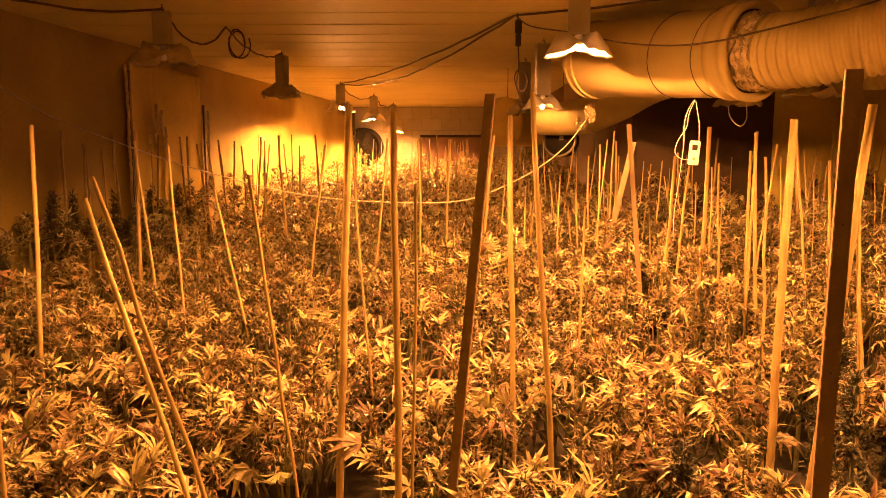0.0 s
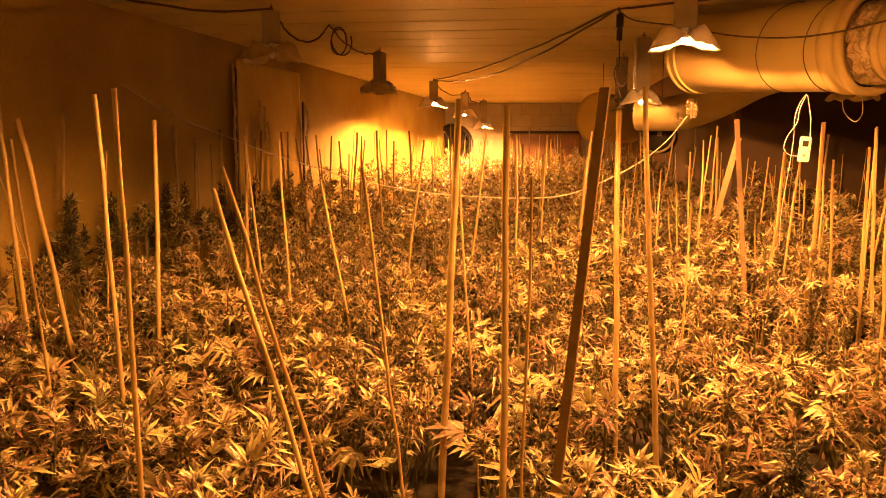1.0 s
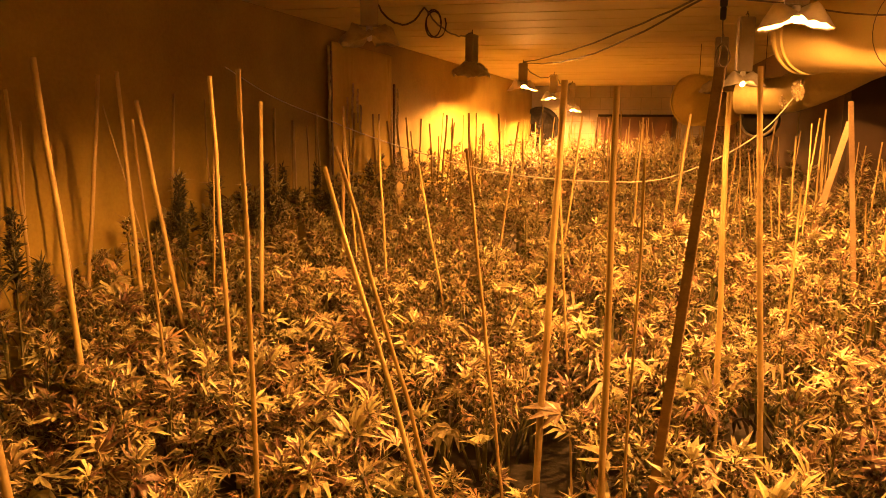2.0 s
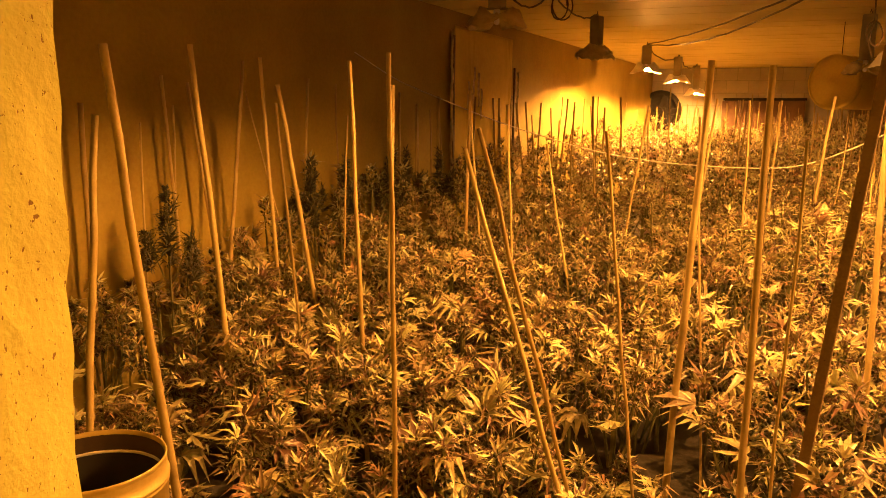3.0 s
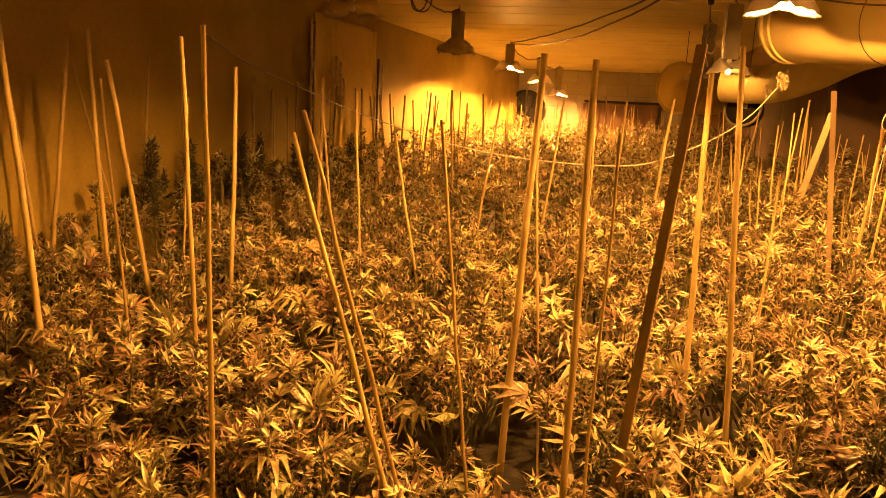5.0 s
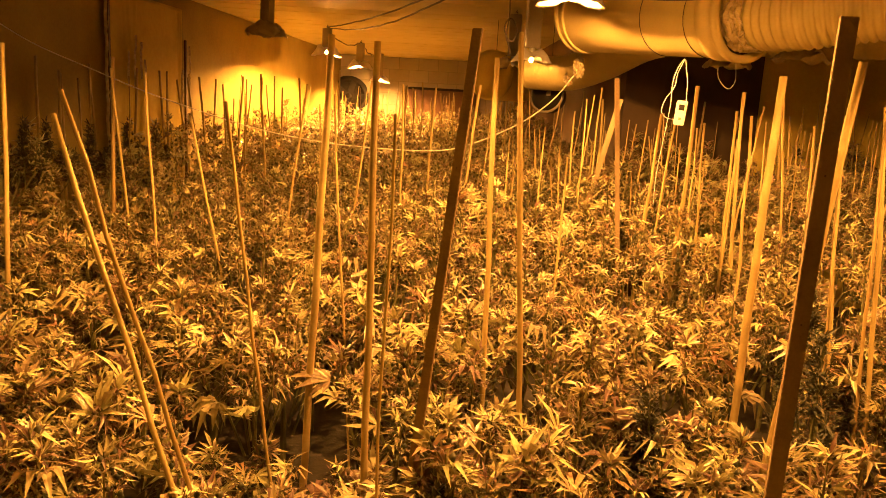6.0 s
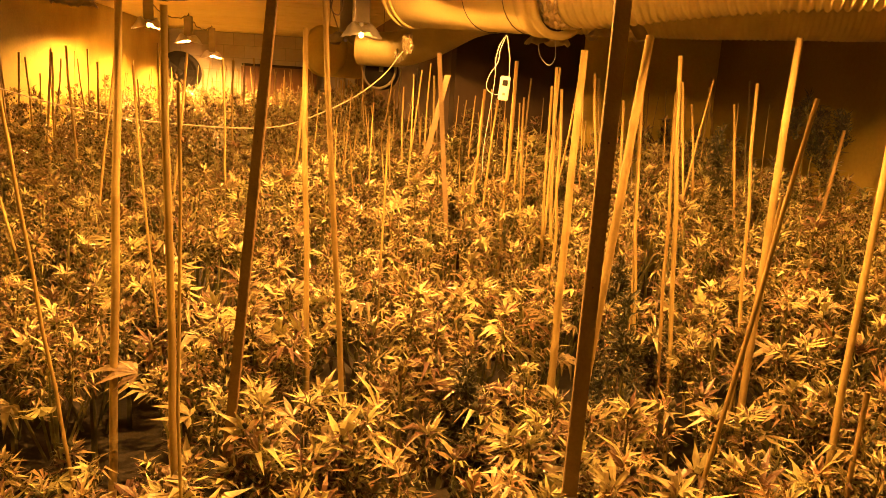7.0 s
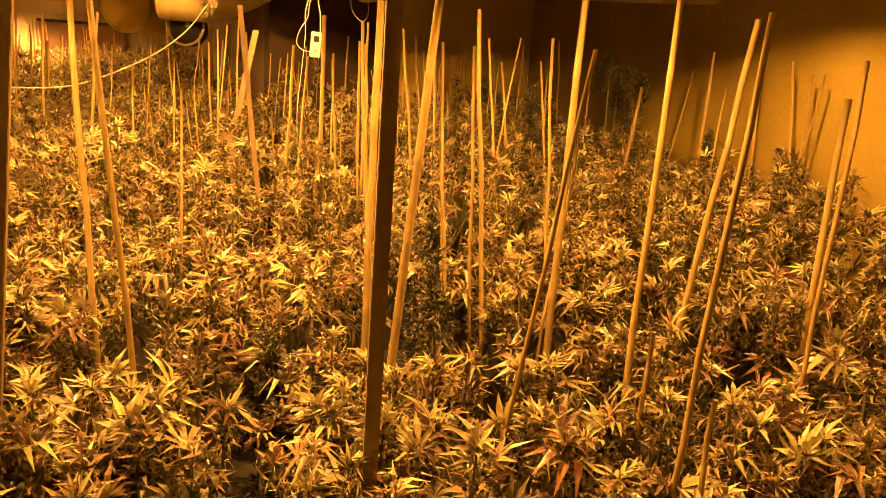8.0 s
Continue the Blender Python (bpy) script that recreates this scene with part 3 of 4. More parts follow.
collar = part("collar", lathe(bmesh.new(), [(R - 0.006, H - 0.012), (R - 0.009, H - 0.055)], 48), M_COLLAR, e, smooth=True)
part("bead", lathe(bmesh.new(), [(R - 0.009, H - 0.055), (R - 0.011, H - 0.0555), (R - 0.0125, H - 0.058), (R - 0.012, H - 0.0625)], 48), M_ALU, collar, "bright metal bead inside the rim", smooth=True)
part("lining", lathe(bmesh.new(), [(R - 0.012, H - 0.0625), (R - 0.014, 0.1), (0.0, 0.1)], 48), M_DARK, e, "black inside", smooth=True)

# ---- hanging climate sensor ----
e = thing("climate_sensor", pose(1.415, 4.60, 1.50, 0, 4, -12), "small white climate sensor with display hung on a string", "sensor")
case = part("case", box(bmesh.new(), -0.031, -0.012, 0.0, 0.031, 0.012, 0.145, 0.005), M_WHITE, e)
part("display", box(bmesh.new(), -0.016, -0.0145, 0.088, 0.016, -0.0125, 0.122), M_DARK, case, "small dark display")
part("button", box(bmesh.new(), -0.008, -0.0145, 0.03, 0.008, -0.0125, 0.045), M_HOUSING, case)
part("hanging_string", tube(bmesh.new(), [(0.02, 0, 0.143), (0.01, 0.0, 0.25), (-0.025, 0.0, 0.38)], 0.0022, 5), M_WHITE, e)
bm = bmesh.new()
tube(bm, smooth([(-0.03, 0, 0.03), (-0.075, 0.01, 0.035), (-0.11, 0, 0.07), (-0.10, 0, 0.14), (-0.06, 0, 0.22), (-0.055, 0.0, 0.30), (-0.03, 0, 0.385), (-0.06, 0, 0.33), (-0.075, 0, 0.24), (-0.065, 0.0, 0.12), (-0.068, 0, -0.05), (-0.075, 0, -0.3), (-0.06, 0, -0.5)]), 0.0021, 6)
part("cable", bm, M_WHITE, e, "thin white looping cable")


# ---- cables ----
HOOK = (0.38, 5.2, CEIL)
C_TOP, D_TOP, E_TOP, A_TOP, B_TOP = (-1.56, 10.2, CEIL - 0.03), (-1.36, 12.4, CEIL - 0.03), (-1.25, 14.8, CEIL - 0.03), (-1.83, 4.78, CEIL - 0.03), (-1.6, 7.0, CEIL - 0.03)
cable("power_cable", sagging(C_TOP, HOOK, 0.07, 22, 0.004, 1), 0.008, M_WIRE, "dark power cable sagging between ceiling hooks")
cable("power_cable", sagging(C_TOP, HOOK, 0.17, 22, 0.006, 2), 0.008, M_WIRE, "dark power cable sagging between ceiling hooks")
cable("power_cable", sagging(C_TOP, D_TOP, 0.13, 14, 0.01, 3), 0.008, M_WIRE, "tangled dark cable between two lamps")
cable("power_cable", sagging(D_TOP, E_TOP, 0.12, 14, 0.012, 4), 0.008, M_WIRE, "tangled dark cable between two lamps")
cable("power_cable", sagging(A_TOP, (-1.68, 5.6, CEIL - 0.01), 0.16, 14, 0.006, 5) + sagging((-1.68, 5.6, CEIL - 0.01), B_TOP, 0.10, 12, 0.01, 6)[1:], 0.007, M_WIRE, "dark cable drooping between two lamps")
bm = bmesh.new()
tube(bm, [Vector((-1.66 + 0.07 * math.cos(a * 0.45) + 0.004 * a * 0.3, 5.75 + 0.05 * math.sin(a * 0.3), CEIL - 0.11 + 0.1 * math.sin(a * 0.45))) for a in range(30)], 0.006, 6)
tagged(part("cable_coil", bm, M_WIRE), "coil of dark cable hung from the ceiling", "cable")
cable("power_cable", sagging(A_TOP, (-2.7, 3.9, CEIL - 0.01), 0.07, 12, 0.004, 7), 0.008, M_WIRE, "dark power cable under the ceiling")
cable("power_cable", sagging(HOOK, (1.5, 4.3, CEIL - 0.015), 0.015, 12, 0.003, 8), 0.008, M_WIRE, "dark power cable under the ceiling")
cable("power_cable", smooth([HOOK, (0.46, 4.9, 2.36), (0.66, 4.5, 2.262), (0.88, 4.2, 2.165), (1.1, 4.0, 2.122), (1.29, 3.88, 2.128), (1.433, 3.75, 2.152), (1.654, 3.6, 2.197), (1.87, 3.45, 2.252), (2.5, 3.15, CEIL - 0.005)]), 0.005, M_WIRE, "thin cable sagging in front of the duct")
cable("power_cable", sagging((1.5, 4.3, CEIL - 0.015), (3.4, 3.2, CEIL - 0.01), 0.02, 12, 0.003, 10), 0.008, M_WIRE, "dark power cable under the ceiling")
e = thing("cable_connector", pose(0.40, 5.15, CEIL - 0.19), "black plug connector hanging on a cable", "connector")
part("socket", box(bmesh.new(), -0.022, -0.022, 0.06, 0.022, 0.022, 0.15, 0.006), M_DARK, e)
part("plug", box(bmesh.new(), -0.018, -0.018, -0.02, 0.018, 0.018, 0.058, 0.005), M_DARK, e)
part("lead", tube(bmesh.new(), [(0, 0, 0.15), (-0.01, 0.0, 0.19)], 0.008, 6), M_WIRE, e)
part("lead", tube(bmesh.new(), smooth([(0, 0, -0.02), (0.01, 0.05, -0.15), (0.0, 0.1, -0.27), (0.05, 0.15, -0.30), (0.08, 0.2, -0.22), (0.04, 0.25, -0.14), (0.0, 0.3, -0.2), (0.06, 0.4, -0.36)]), 0.005, 6), M_WIRE, e)

CORD_A, CORD_B = Vector((wall_x(4.84) + 0.01, 4.84, 1.99)), Vector((0.93, 5.58, 1.80))
CORD = ((-2.6, 1.79), (-2.25, 1.645), (-1.93, 1.52), (-1.6, 1.415), (-1.3, 1.33), (-1.0, 1.272), (-0.7, 1.236), (-0.3, 1.217), (0.0, 1.225), (0.22, 1.28), (0.55, 1.437), (0.78, 1.611))
cable("pale_cord", smooth([CORD_A, *[(x, 4.84 + (x + 2.93) * 0.1917, z) for x, z in CORD], CORD_B]), 0.0042, M_STRING, "pale cord slung across the room from wall to duct")


# ---- plants ----
def canopy(x, y):
    h = 1.37 - 0.83 * math.exp(-max(y - 1.8, -0.8) / 3.3) + 0.07 * max(-1.5, min(2.5, x))
    h += 0.52 * max(0.0, 1 - (x - wall_x(y)) / 0.5) * (1 if y < 5.5 else 0.5) + (0.36 if y < 3.3 else 0.02) * max(0.0, 1 - (RIGHT - x) / 1.1) * (y < PARTITION)
    return h


def leaflet(V, F, o, d, n, length, width, steps, curl, root=None):
    """One pointed leaflet from o along d, its face towards n, folded along the midrib; root: a vertex that it shares."""
    s = d.cross(n).normalized()
    base = len(V) - 1
    first = root
    if root is None:
        base += 1
        first = base
        V.append(o)
    prof = ((0.42, 1.0),) if steps == 1 else ((0.24, 0.72), (0.54, 1.0))
    for f, w in prof:
        c = o + d * (length * f) + n * (curl * length * f * (1 - f) * 1.2)
        V.extend((c + s * (width * w / 2) + n * width * 0.14, c, c - s * (width * w / 2) + n * width * 0.14))
    V.append(o + d * length - n * (curl * length * 0.35))
    tip = len(V) - 1
    F.extend(((first, base + 2, base + 1), (first, base + 3, base + 2)))
    k = base + 1
    for _ in range(len(prof) - 1):
        F.extend(((k, k + 1, k + 4, k + 3), (k + 1, k + 2, k + 5, k + 4)))
        k += 3
    F.extend(((k, k + 1, tip), (k + 1, k + 2, tip)))


def fan_leaf(V, F, o, d, n, size, rng, steps, broad=0.2, spread=80.0, count=5, curl=0.3):
    """A hemp leaf: pointed leaflets spread like fingers from one point."""
    s = d.cross(n).normalized()
    root = len(V)
    V.append(o)
    for i in range(count):
        f = (i - (count - 1) / 2) / ((count - 1) / 2)
        a = f * radians(spread)
        dd = (d * math.cos(a) + s * math.sin(a) - n * rng.uniform(-0.12, 0.22)).normalized()
        nn = (n - dd * n.dot(dd)).normalized()
        long = size * (1.0 - 0.52 * abs(f) ** 1.3) * rng.uniform(0.86, 1.1)
        leaflet(V, F, o, dd, nn, long, size * broad * (1.0 - 0.3 * abs(f)) * rng.uniform(0.85, 1.15), steps, curl + rng.uniform(-0.25, 0.25), root)


def ring_dir(rng, up):
    a = rng.uniform(0, 2 * math.pi)
    return Vector((math.cos(a), math.sin(a), up)).normalized()


def facing(d, rng, spill):
    """A normal for a leaf along d, turned upwards with some spill to the sides."""
    n = Vector((0, 0, 1)) + ring_dir(rng, 0) * rng.uniform(0.0, spill)
    return (n - d * n.dot(d)).normalized()


def spike_data(rng, cola, fine):
    """A flower spike: swollen clumps round a stalk with narrow leaflets between; its tip at the origin."""
    BV, BF = [], []
    count = 20 if fine else 6
    for k in range(count):
        f = (k + 0.5) / count
        wide = cola * (0.05 + 0.11 * math.sin(math.pi * min(1, 0.15 + f * 0.8)))
        w0 = k * 2.4
        c = Vector((wide * math.cos(w0), wide * math.sin(w0), -cola * f))
        rad = rng.uniform(0.034, 0.052) * cola * (1.0 if fine else 1.3)
        b = len(BV)
        for t in range(5):
            w = 2 * math.pi * t / 5 + k
            BV.append(c + Vector((math.cos(w) * rad, math.sin(w) * rad, rng.uniform(-0.3, 0.3) * rad)))
        BV.append(c + Vector((0.5 * rad * math.cos(w0), 0.5 * rad * math.sin(w0), rad * 1.5)))
        BV.append(c - Vector((0, 0, rad * 1.2)))
        for t in range(5):
            BF.append((b + t, b + (t + 1) % 5, b + 5))
            BF.append((b + (t + 1) % 5, b + t, b + 6))
    core = len(BF)
    for k in range(58 if fine else 24):
        f = rng.random() ** 0.8
        d = ring_dir(rng, rng.uniform(0.3, 1.9) * (1.15 - f))
        c = Vector((0, 0, -cola * f)) + Vector((d.x, d.y, 0)) * cola * 0.1
        leaflet(BV, BF, c, d, facing(d, rng, 0.6), rng.uniform(0.025, 0.065), rng.uniform(0.006, 0.013), 1, rng.uniform(-0.6, 1.3))
    return BV, BF, core


def spindly_data(height, seed):
    """A tall thin plant: bare stem, few leaves, a loose flower head."""
    rng = random.Random(seed)
    LV, LF, tips = [], [], []
    stem = bmesh.new()
    tube(stem, [(0, 0, 0), (0.015, 0, height * 0.5), (0, 0.01, height)], [0.008, 0.006, 0.002], 5)
    tips.append(Vector((0, 0.01, height)))
    for k in range(9):
        z = height - rng.uniform(0.02, 0.2) if k < 8 else height * rng.uniform(0.6, 0.8)
        d = ring_dir(rng, rng.uniform(0.2, 0.9))
        o = Vector((0, 0.005, z))
        tip = o + d * rng.uniform(0.05, 0.11)
        tube(stem, [o, tip], [0.003, 0.0015], 3)
        if k < 6:
            tips.append(tip)
        for i in range(3):
            dd = (d + ring_dir(rng, rng.uniform(-0.6, 0.6)) * 0.9).normalized()
            fan_leaf(LV, LF, o.lerp(tip, rng.random()), dd, facing(dd, rng, 0.8), rng.uniform(0.045, 0.085), rng, 2, 0.1, rng.uniform(30, 70), 3, rng.uniform(-0.4, 1.3))
    return stem, LV, LF, tips


def conical_data(height, seed):
    """A plant that ends in a dense dark cone: whorls of swept-up narrow leaves, shorter towards the tip, and a few side shoots."""
    rng = random.Random(seed)
    LV, LF, tips = [], [], []
    stem = bmesh.new()
    tube(stem, [(0, 0, 0), (0.012, 0, height * 0.5), (0, 0.008, height)], [0.009, 0.007, 0.002], 5)
    heads = [(Vector((0, 0.008, height)), rng.uniform(0.30, 0.38), 1.0)]
    for k in range(4):
        d = ring_dir(rng, 0)
        p = Vector((d.x * rng.uniform(0.09, 0.15), d.y * rng.uniform(0.09, 0.15), height - rng.uniform(0.14, 0.3)))
        tube(stem, [(p.x * 0.2, p.y * 0.2, p.z - 0.22), p], [0.004, 0.002], 4)
        heads.append((p, rng.uniform(0.16, 0.24), 0.75))
    for p, long, wide in heads:
        tips += [p, p - Vector((0, 0, 0.1))] if wide == 1.0 else [p]
        for k in range(int(long * 110)):
            f = rng.random() ** 0.75
            d = ring_dir(rng, rng.uniform(0.2, 0.8) + 0.9 * (1 - f))
            o = p - Vector((0, 0, long * f)) + Vector((d.x, d.y, 0)) * 0.012
            fan_leaf(LV, LF, o, d, facing(d, rng, 0.7), wide * (0.035 + 0.075 * f) * rng.uniform(0.7, 1.2), rng, 2, 0.15, rng.uniform(35, 75), 5, rng.uniform(0.1, 1.0))
    return stem, LV, LF, tips


def plant_data(height, seed, fine, near=True):
    """Branches that end in flower spikes, each with a crown of upturned leaves, curled narrow leaves down the spike and wide fans below."""
    rng = random.Random(seed)
    LV, LF, tips = [], [], []
    stem = bmesh.new()
    steps = 2 if near else 1
    grown = 1.3 if height < 0.8 else 1.12 if near else 1.2
    tube(stem, [(0, 0, 0), (0.01, 0, height * 0.4), (0, 0.01, height * 0.8)], [0.012, 0.009, 0.005], 5)
    for i in range(8 if fine else 5):
        a = i * 2.4 + rng.uniform(-0.4, 0.4)
        r = 0.0 if i == 0 else rng.uniform(0.08, 0.25)
        top = height * (1.0 if i == 0 else 1 - rng.uniform(0.03, 0.2)) + rng.uniform(-0.05, 0.05)
        low = max(0.1, top - rng.uniform(0.35, 0.5))
        p = Vector((r * math.cos(a), r * math.sin(a), top))
        q = Vector((p.x * 0.3, p.y * 0.3, low))
        tube(stem, [q, q.lerp(p, 0.5) + Vector((p.x, p.y, 0)) * 0.25, p], [0.006, 0.005, 0.002], 4)
        tips.append((q, p))
    for q, p in tips:
        vigour = rng.uniform(0.75, 1.25)
        turn = rng.uniform(0, 6.28)
        crown = rng.choice((4, 5, 6)) if near else 5 if fine else 3
        for k in range(crown):
            a = turn + 2 * math.pi * k / crown + rng.uniform(-0.35, 0.35)
            d = Vector((math.cos(a), math.sin(a), rng.uniform(0.15, 1.5))).normalized()
            o = p - Vector((0, 0, rng.uniform(0.0, 0.05)))
            fan_leaf(LV, LF, o, d, facing(d, rng, 0.5), grown * vigour * rng.uniform(0.045, 0.082), rng, steps, rng.uniform(0.14, 0.21), rng.uniform(35, 85), 5, rng.uniform(-0.2, 0.7))
        for k in range(7 if height < 0.8 else 8 if near else 8 if fine else 4):
            base = p.lerp(q, 0.08 + 0.5 * rng.random())
            d = ring_dir(rng, rng.uniform(-0.4, 0.8))
            fan_leaf(LV, LF, base + d * 0.02, d, facing(d, rng, 1.2), grown * rng.uniform(0.035, 0.07), rng, 1, rng.uniform(0.12, 0.2), rng.uniform(40, 95), 5 if near else 3, rng.uniform(-0.3, 1.4))
        for k in range(2 if fine else 1):
            if rng.random() < 0.42:
                base = p.lerp(q, rng.uniform(0.05, 0.6))
                d = ring_dir(rng, rng.uniform(-0.5, 0.5))
                o = base + d * rng.uniform(0.04, 0.1)
                if near:
                    tube(stem, [base, o], 0.0016, 3)
                fan_leaf(LV, LF, o, d, facing(d, rng, 0.9), grown * rng.uniform(0.08, 0.125) * (1.0 if near else 0.8), rng, steps, rng.uniform(0.15, 0.21), rng.uniform(60, 100), 7 if near else 5, rng.uniform(-0.3, 0.9))
    return stem, LV, LF, [p for q, p in tips]


def mesh_of(name, V, F, mat):
    me = bpy.data.meshes.new(name)
    me.from_pydata([tuple(v) for v in V], [], F)
    me.materials.append(mat)
    return me


rng = random.Random(5)
def spike_mesh(k, leaf):
    V, F, core = spike_data(random.Random(90 + k), 0.10 + 0.03 * k, True)
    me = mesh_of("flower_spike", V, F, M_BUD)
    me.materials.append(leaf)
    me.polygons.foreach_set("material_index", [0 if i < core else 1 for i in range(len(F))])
    me.polygons.foreach_set("use_smooth", [i < core for i in range(len(F))])
    return me


SPIKES = [spike_mesh(k, M_LEAF) for k in range(6)]
SHADED_SPIKES = [spike_mesh(k, M_SHADEDLEAF) for k in range(4)]
HEIGHTS = (0.32, 0.42, 0.56, 0.72, 0.9, 1.1, 1.28)


def plant(height, seed, shape="crop"):
    e = thing("hemp_plant", pose(0, 0, 0), {"crop": "leafy yellow-green flowering hemp plant in the dense crop", "spindly": "tall thin hemp plant with a dark loose flower head", "conical": "tall dark hemp plant with a dense conical head"}[shape], "plant", "plants of the crop")
    stem, LV, LF, tips = spindly_data(height, seed) if shape == "spindly" else conical_data(height, seed) if shape == "conical" else plant_data(height, seed, True, height < 1.0)
    part("stem", stem, M_STEM, e)
    o = new("foliage", mesh_of("foliage", LV, LF, M_LEAF if shape == "crop" else M_SHADEDLEAF))
    o.parent = e
    tagged(o, kind="stuff")
    r = random.Random(seed)
    for p in tips:
        s = new("flower_spike", r.choice(SPIKES if shape == "crop" else SHADED_SPIKES))
        s.parent = e
        s.matrix_basis = Matrix.Translation(p) @ pose(0, 0, 0, r.uniform(-14, 14), r.uniform(-14, 14), r.uniform(0, 360))
    return e


# spots where the plants stay low and the floor lies in the dark
GAPS = ((-0.42, 2.2, 0.42, 0.36), (-2.8, 2.85, 0.14, 0.12), (2.2, 1.85, 0.12, 0.12), (1.2, 2.36, 0.14, 0.14), (-1.6, 1.75, 0.25, 0.2))
places = []
y = 0.98
while y < BACK - 0.25:
    step = 0.36 if y < 7 else 0.42
    x = wall_x(y) + 0.22 + rng.uniform(0, 0.15)
    while x < (RIGHT - 0.15 if y < PARTITION - 0.1 else INNER - 0.15):
        px, py = x + rng.uniform(-0.09, 0.09), y + rng.uniform(-0.09, 0.09)
        bare = any(((px - hx) / hr) ** 2 + ((py - hy) / hs) ** 2 < 1 for hx, hy, hr, hs in GAPS)
        if not (px < -1.25 and py < 1.05) and (px + 1.66) ** 2 + (py - 1.2) ** 2 > 0.11:
            places.append((px, py, canopy(px, py) * rng.uniform(0.9, 1.1) * (0.62 if bare else 1.0)))
        x += step * rng.uniform(0.9, 1.1)
    y += step * 0.92
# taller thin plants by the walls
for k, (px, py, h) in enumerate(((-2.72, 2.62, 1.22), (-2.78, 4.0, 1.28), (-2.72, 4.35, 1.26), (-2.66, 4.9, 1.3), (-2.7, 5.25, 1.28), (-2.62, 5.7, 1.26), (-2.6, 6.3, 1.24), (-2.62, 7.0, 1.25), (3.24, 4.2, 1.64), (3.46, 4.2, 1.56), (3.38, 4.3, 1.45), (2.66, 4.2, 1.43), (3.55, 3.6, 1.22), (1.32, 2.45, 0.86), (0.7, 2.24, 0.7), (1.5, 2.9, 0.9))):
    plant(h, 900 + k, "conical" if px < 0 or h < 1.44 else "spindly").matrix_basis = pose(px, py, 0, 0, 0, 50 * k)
places.sort(key=lambda p: p[0] ** 2 + p[1] ** 2)

KINDS = {h: [plant(h, 31 * i + 7 * k) for k in range(5)] for i, h in enumerate(HEIGHTS)}
used = set()
for px, py, h in places[:280]:
    near = min(HEIGHTS, key=lambda v: abs(v - h))
    kind = rng.choice(KINDS[near])
    m = pose(px, py, 0, rng.uniform(-5, 5), rng.uniform(-5, 5), rng.uniform(0, 360)) @ Matrix.Diagonal((rng.uniform(0.95, 1.15),) * 2 + (h / near, 1))
    if kind in used:
        copy_thing(kind, m).matrix_basis = m
    else:
        used.add(kind)
        kind.matrix_basis = m
for kinds in KINDS.values():
    for k in kinds:
        if k not in used:
            for o in (*k.children_recursive, k):
                bpy.data.objects.remove(o)

# the crop farther off, one mass of foliage
far = []
for k in range(8):
    r = random.Random(400 + k)
    stem, LV, LF, tips = plant_data(1.22, 500 + k, False)
    stem.free()
    BV, BF = [], []
    for p in tips:
        sv, sf, core = spike_data(r, r.uniform(0.12, 0.22), False)
        b, c = len(BV), len(LV)
        BV += [v + p for v in sv]
        BF += [tuple(i + b for i in f) for f in sf[:core]]
        LV += [v + p for v in sv]
        LF += [tuple(i + c for i in f) for f in sf[core:]]
    far.append([(np.array(V), F) for V, F in ((LV, LF), (BV, BF))])
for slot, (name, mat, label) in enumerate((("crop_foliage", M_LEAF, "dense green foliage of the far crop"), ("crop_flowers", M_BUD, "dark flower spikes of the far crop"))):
    r = random.Random(77)
    AV, AF, b = [], [], 0
    for px, py, h in places[280:]:
        V, F = r.choice(far)[slot]
        a, s = r.uniform(0, 6.28), h / 1.22
        ca, sa = math.cos(a), math.sin(a)
        w = V @ np.array([[ca, sa, 0], [-sa, ca, 0], [0, 0, s]]) + (px, py, 0)
        AV.append(w)
        AF += [tuple(i + b for i in f) for f in F]
        b += len(V)
    tagged(new(name, mesh_of(name, np.concatenate(AV), AF, mat)), label, "plants", kind="stuff")


# ---- stakes ----
NODE = bpy.data.meshes.new("node")
bm = lathe(bmesh.new(), [(0.98, -0.4), (1.07, -0.12), (1.03, 0.0), (1.1, 0.12), (0.98, 0.4)], 10)
bm.to_mesh(NODE)
bm.free()
NODE.materials.append(M_CANE)


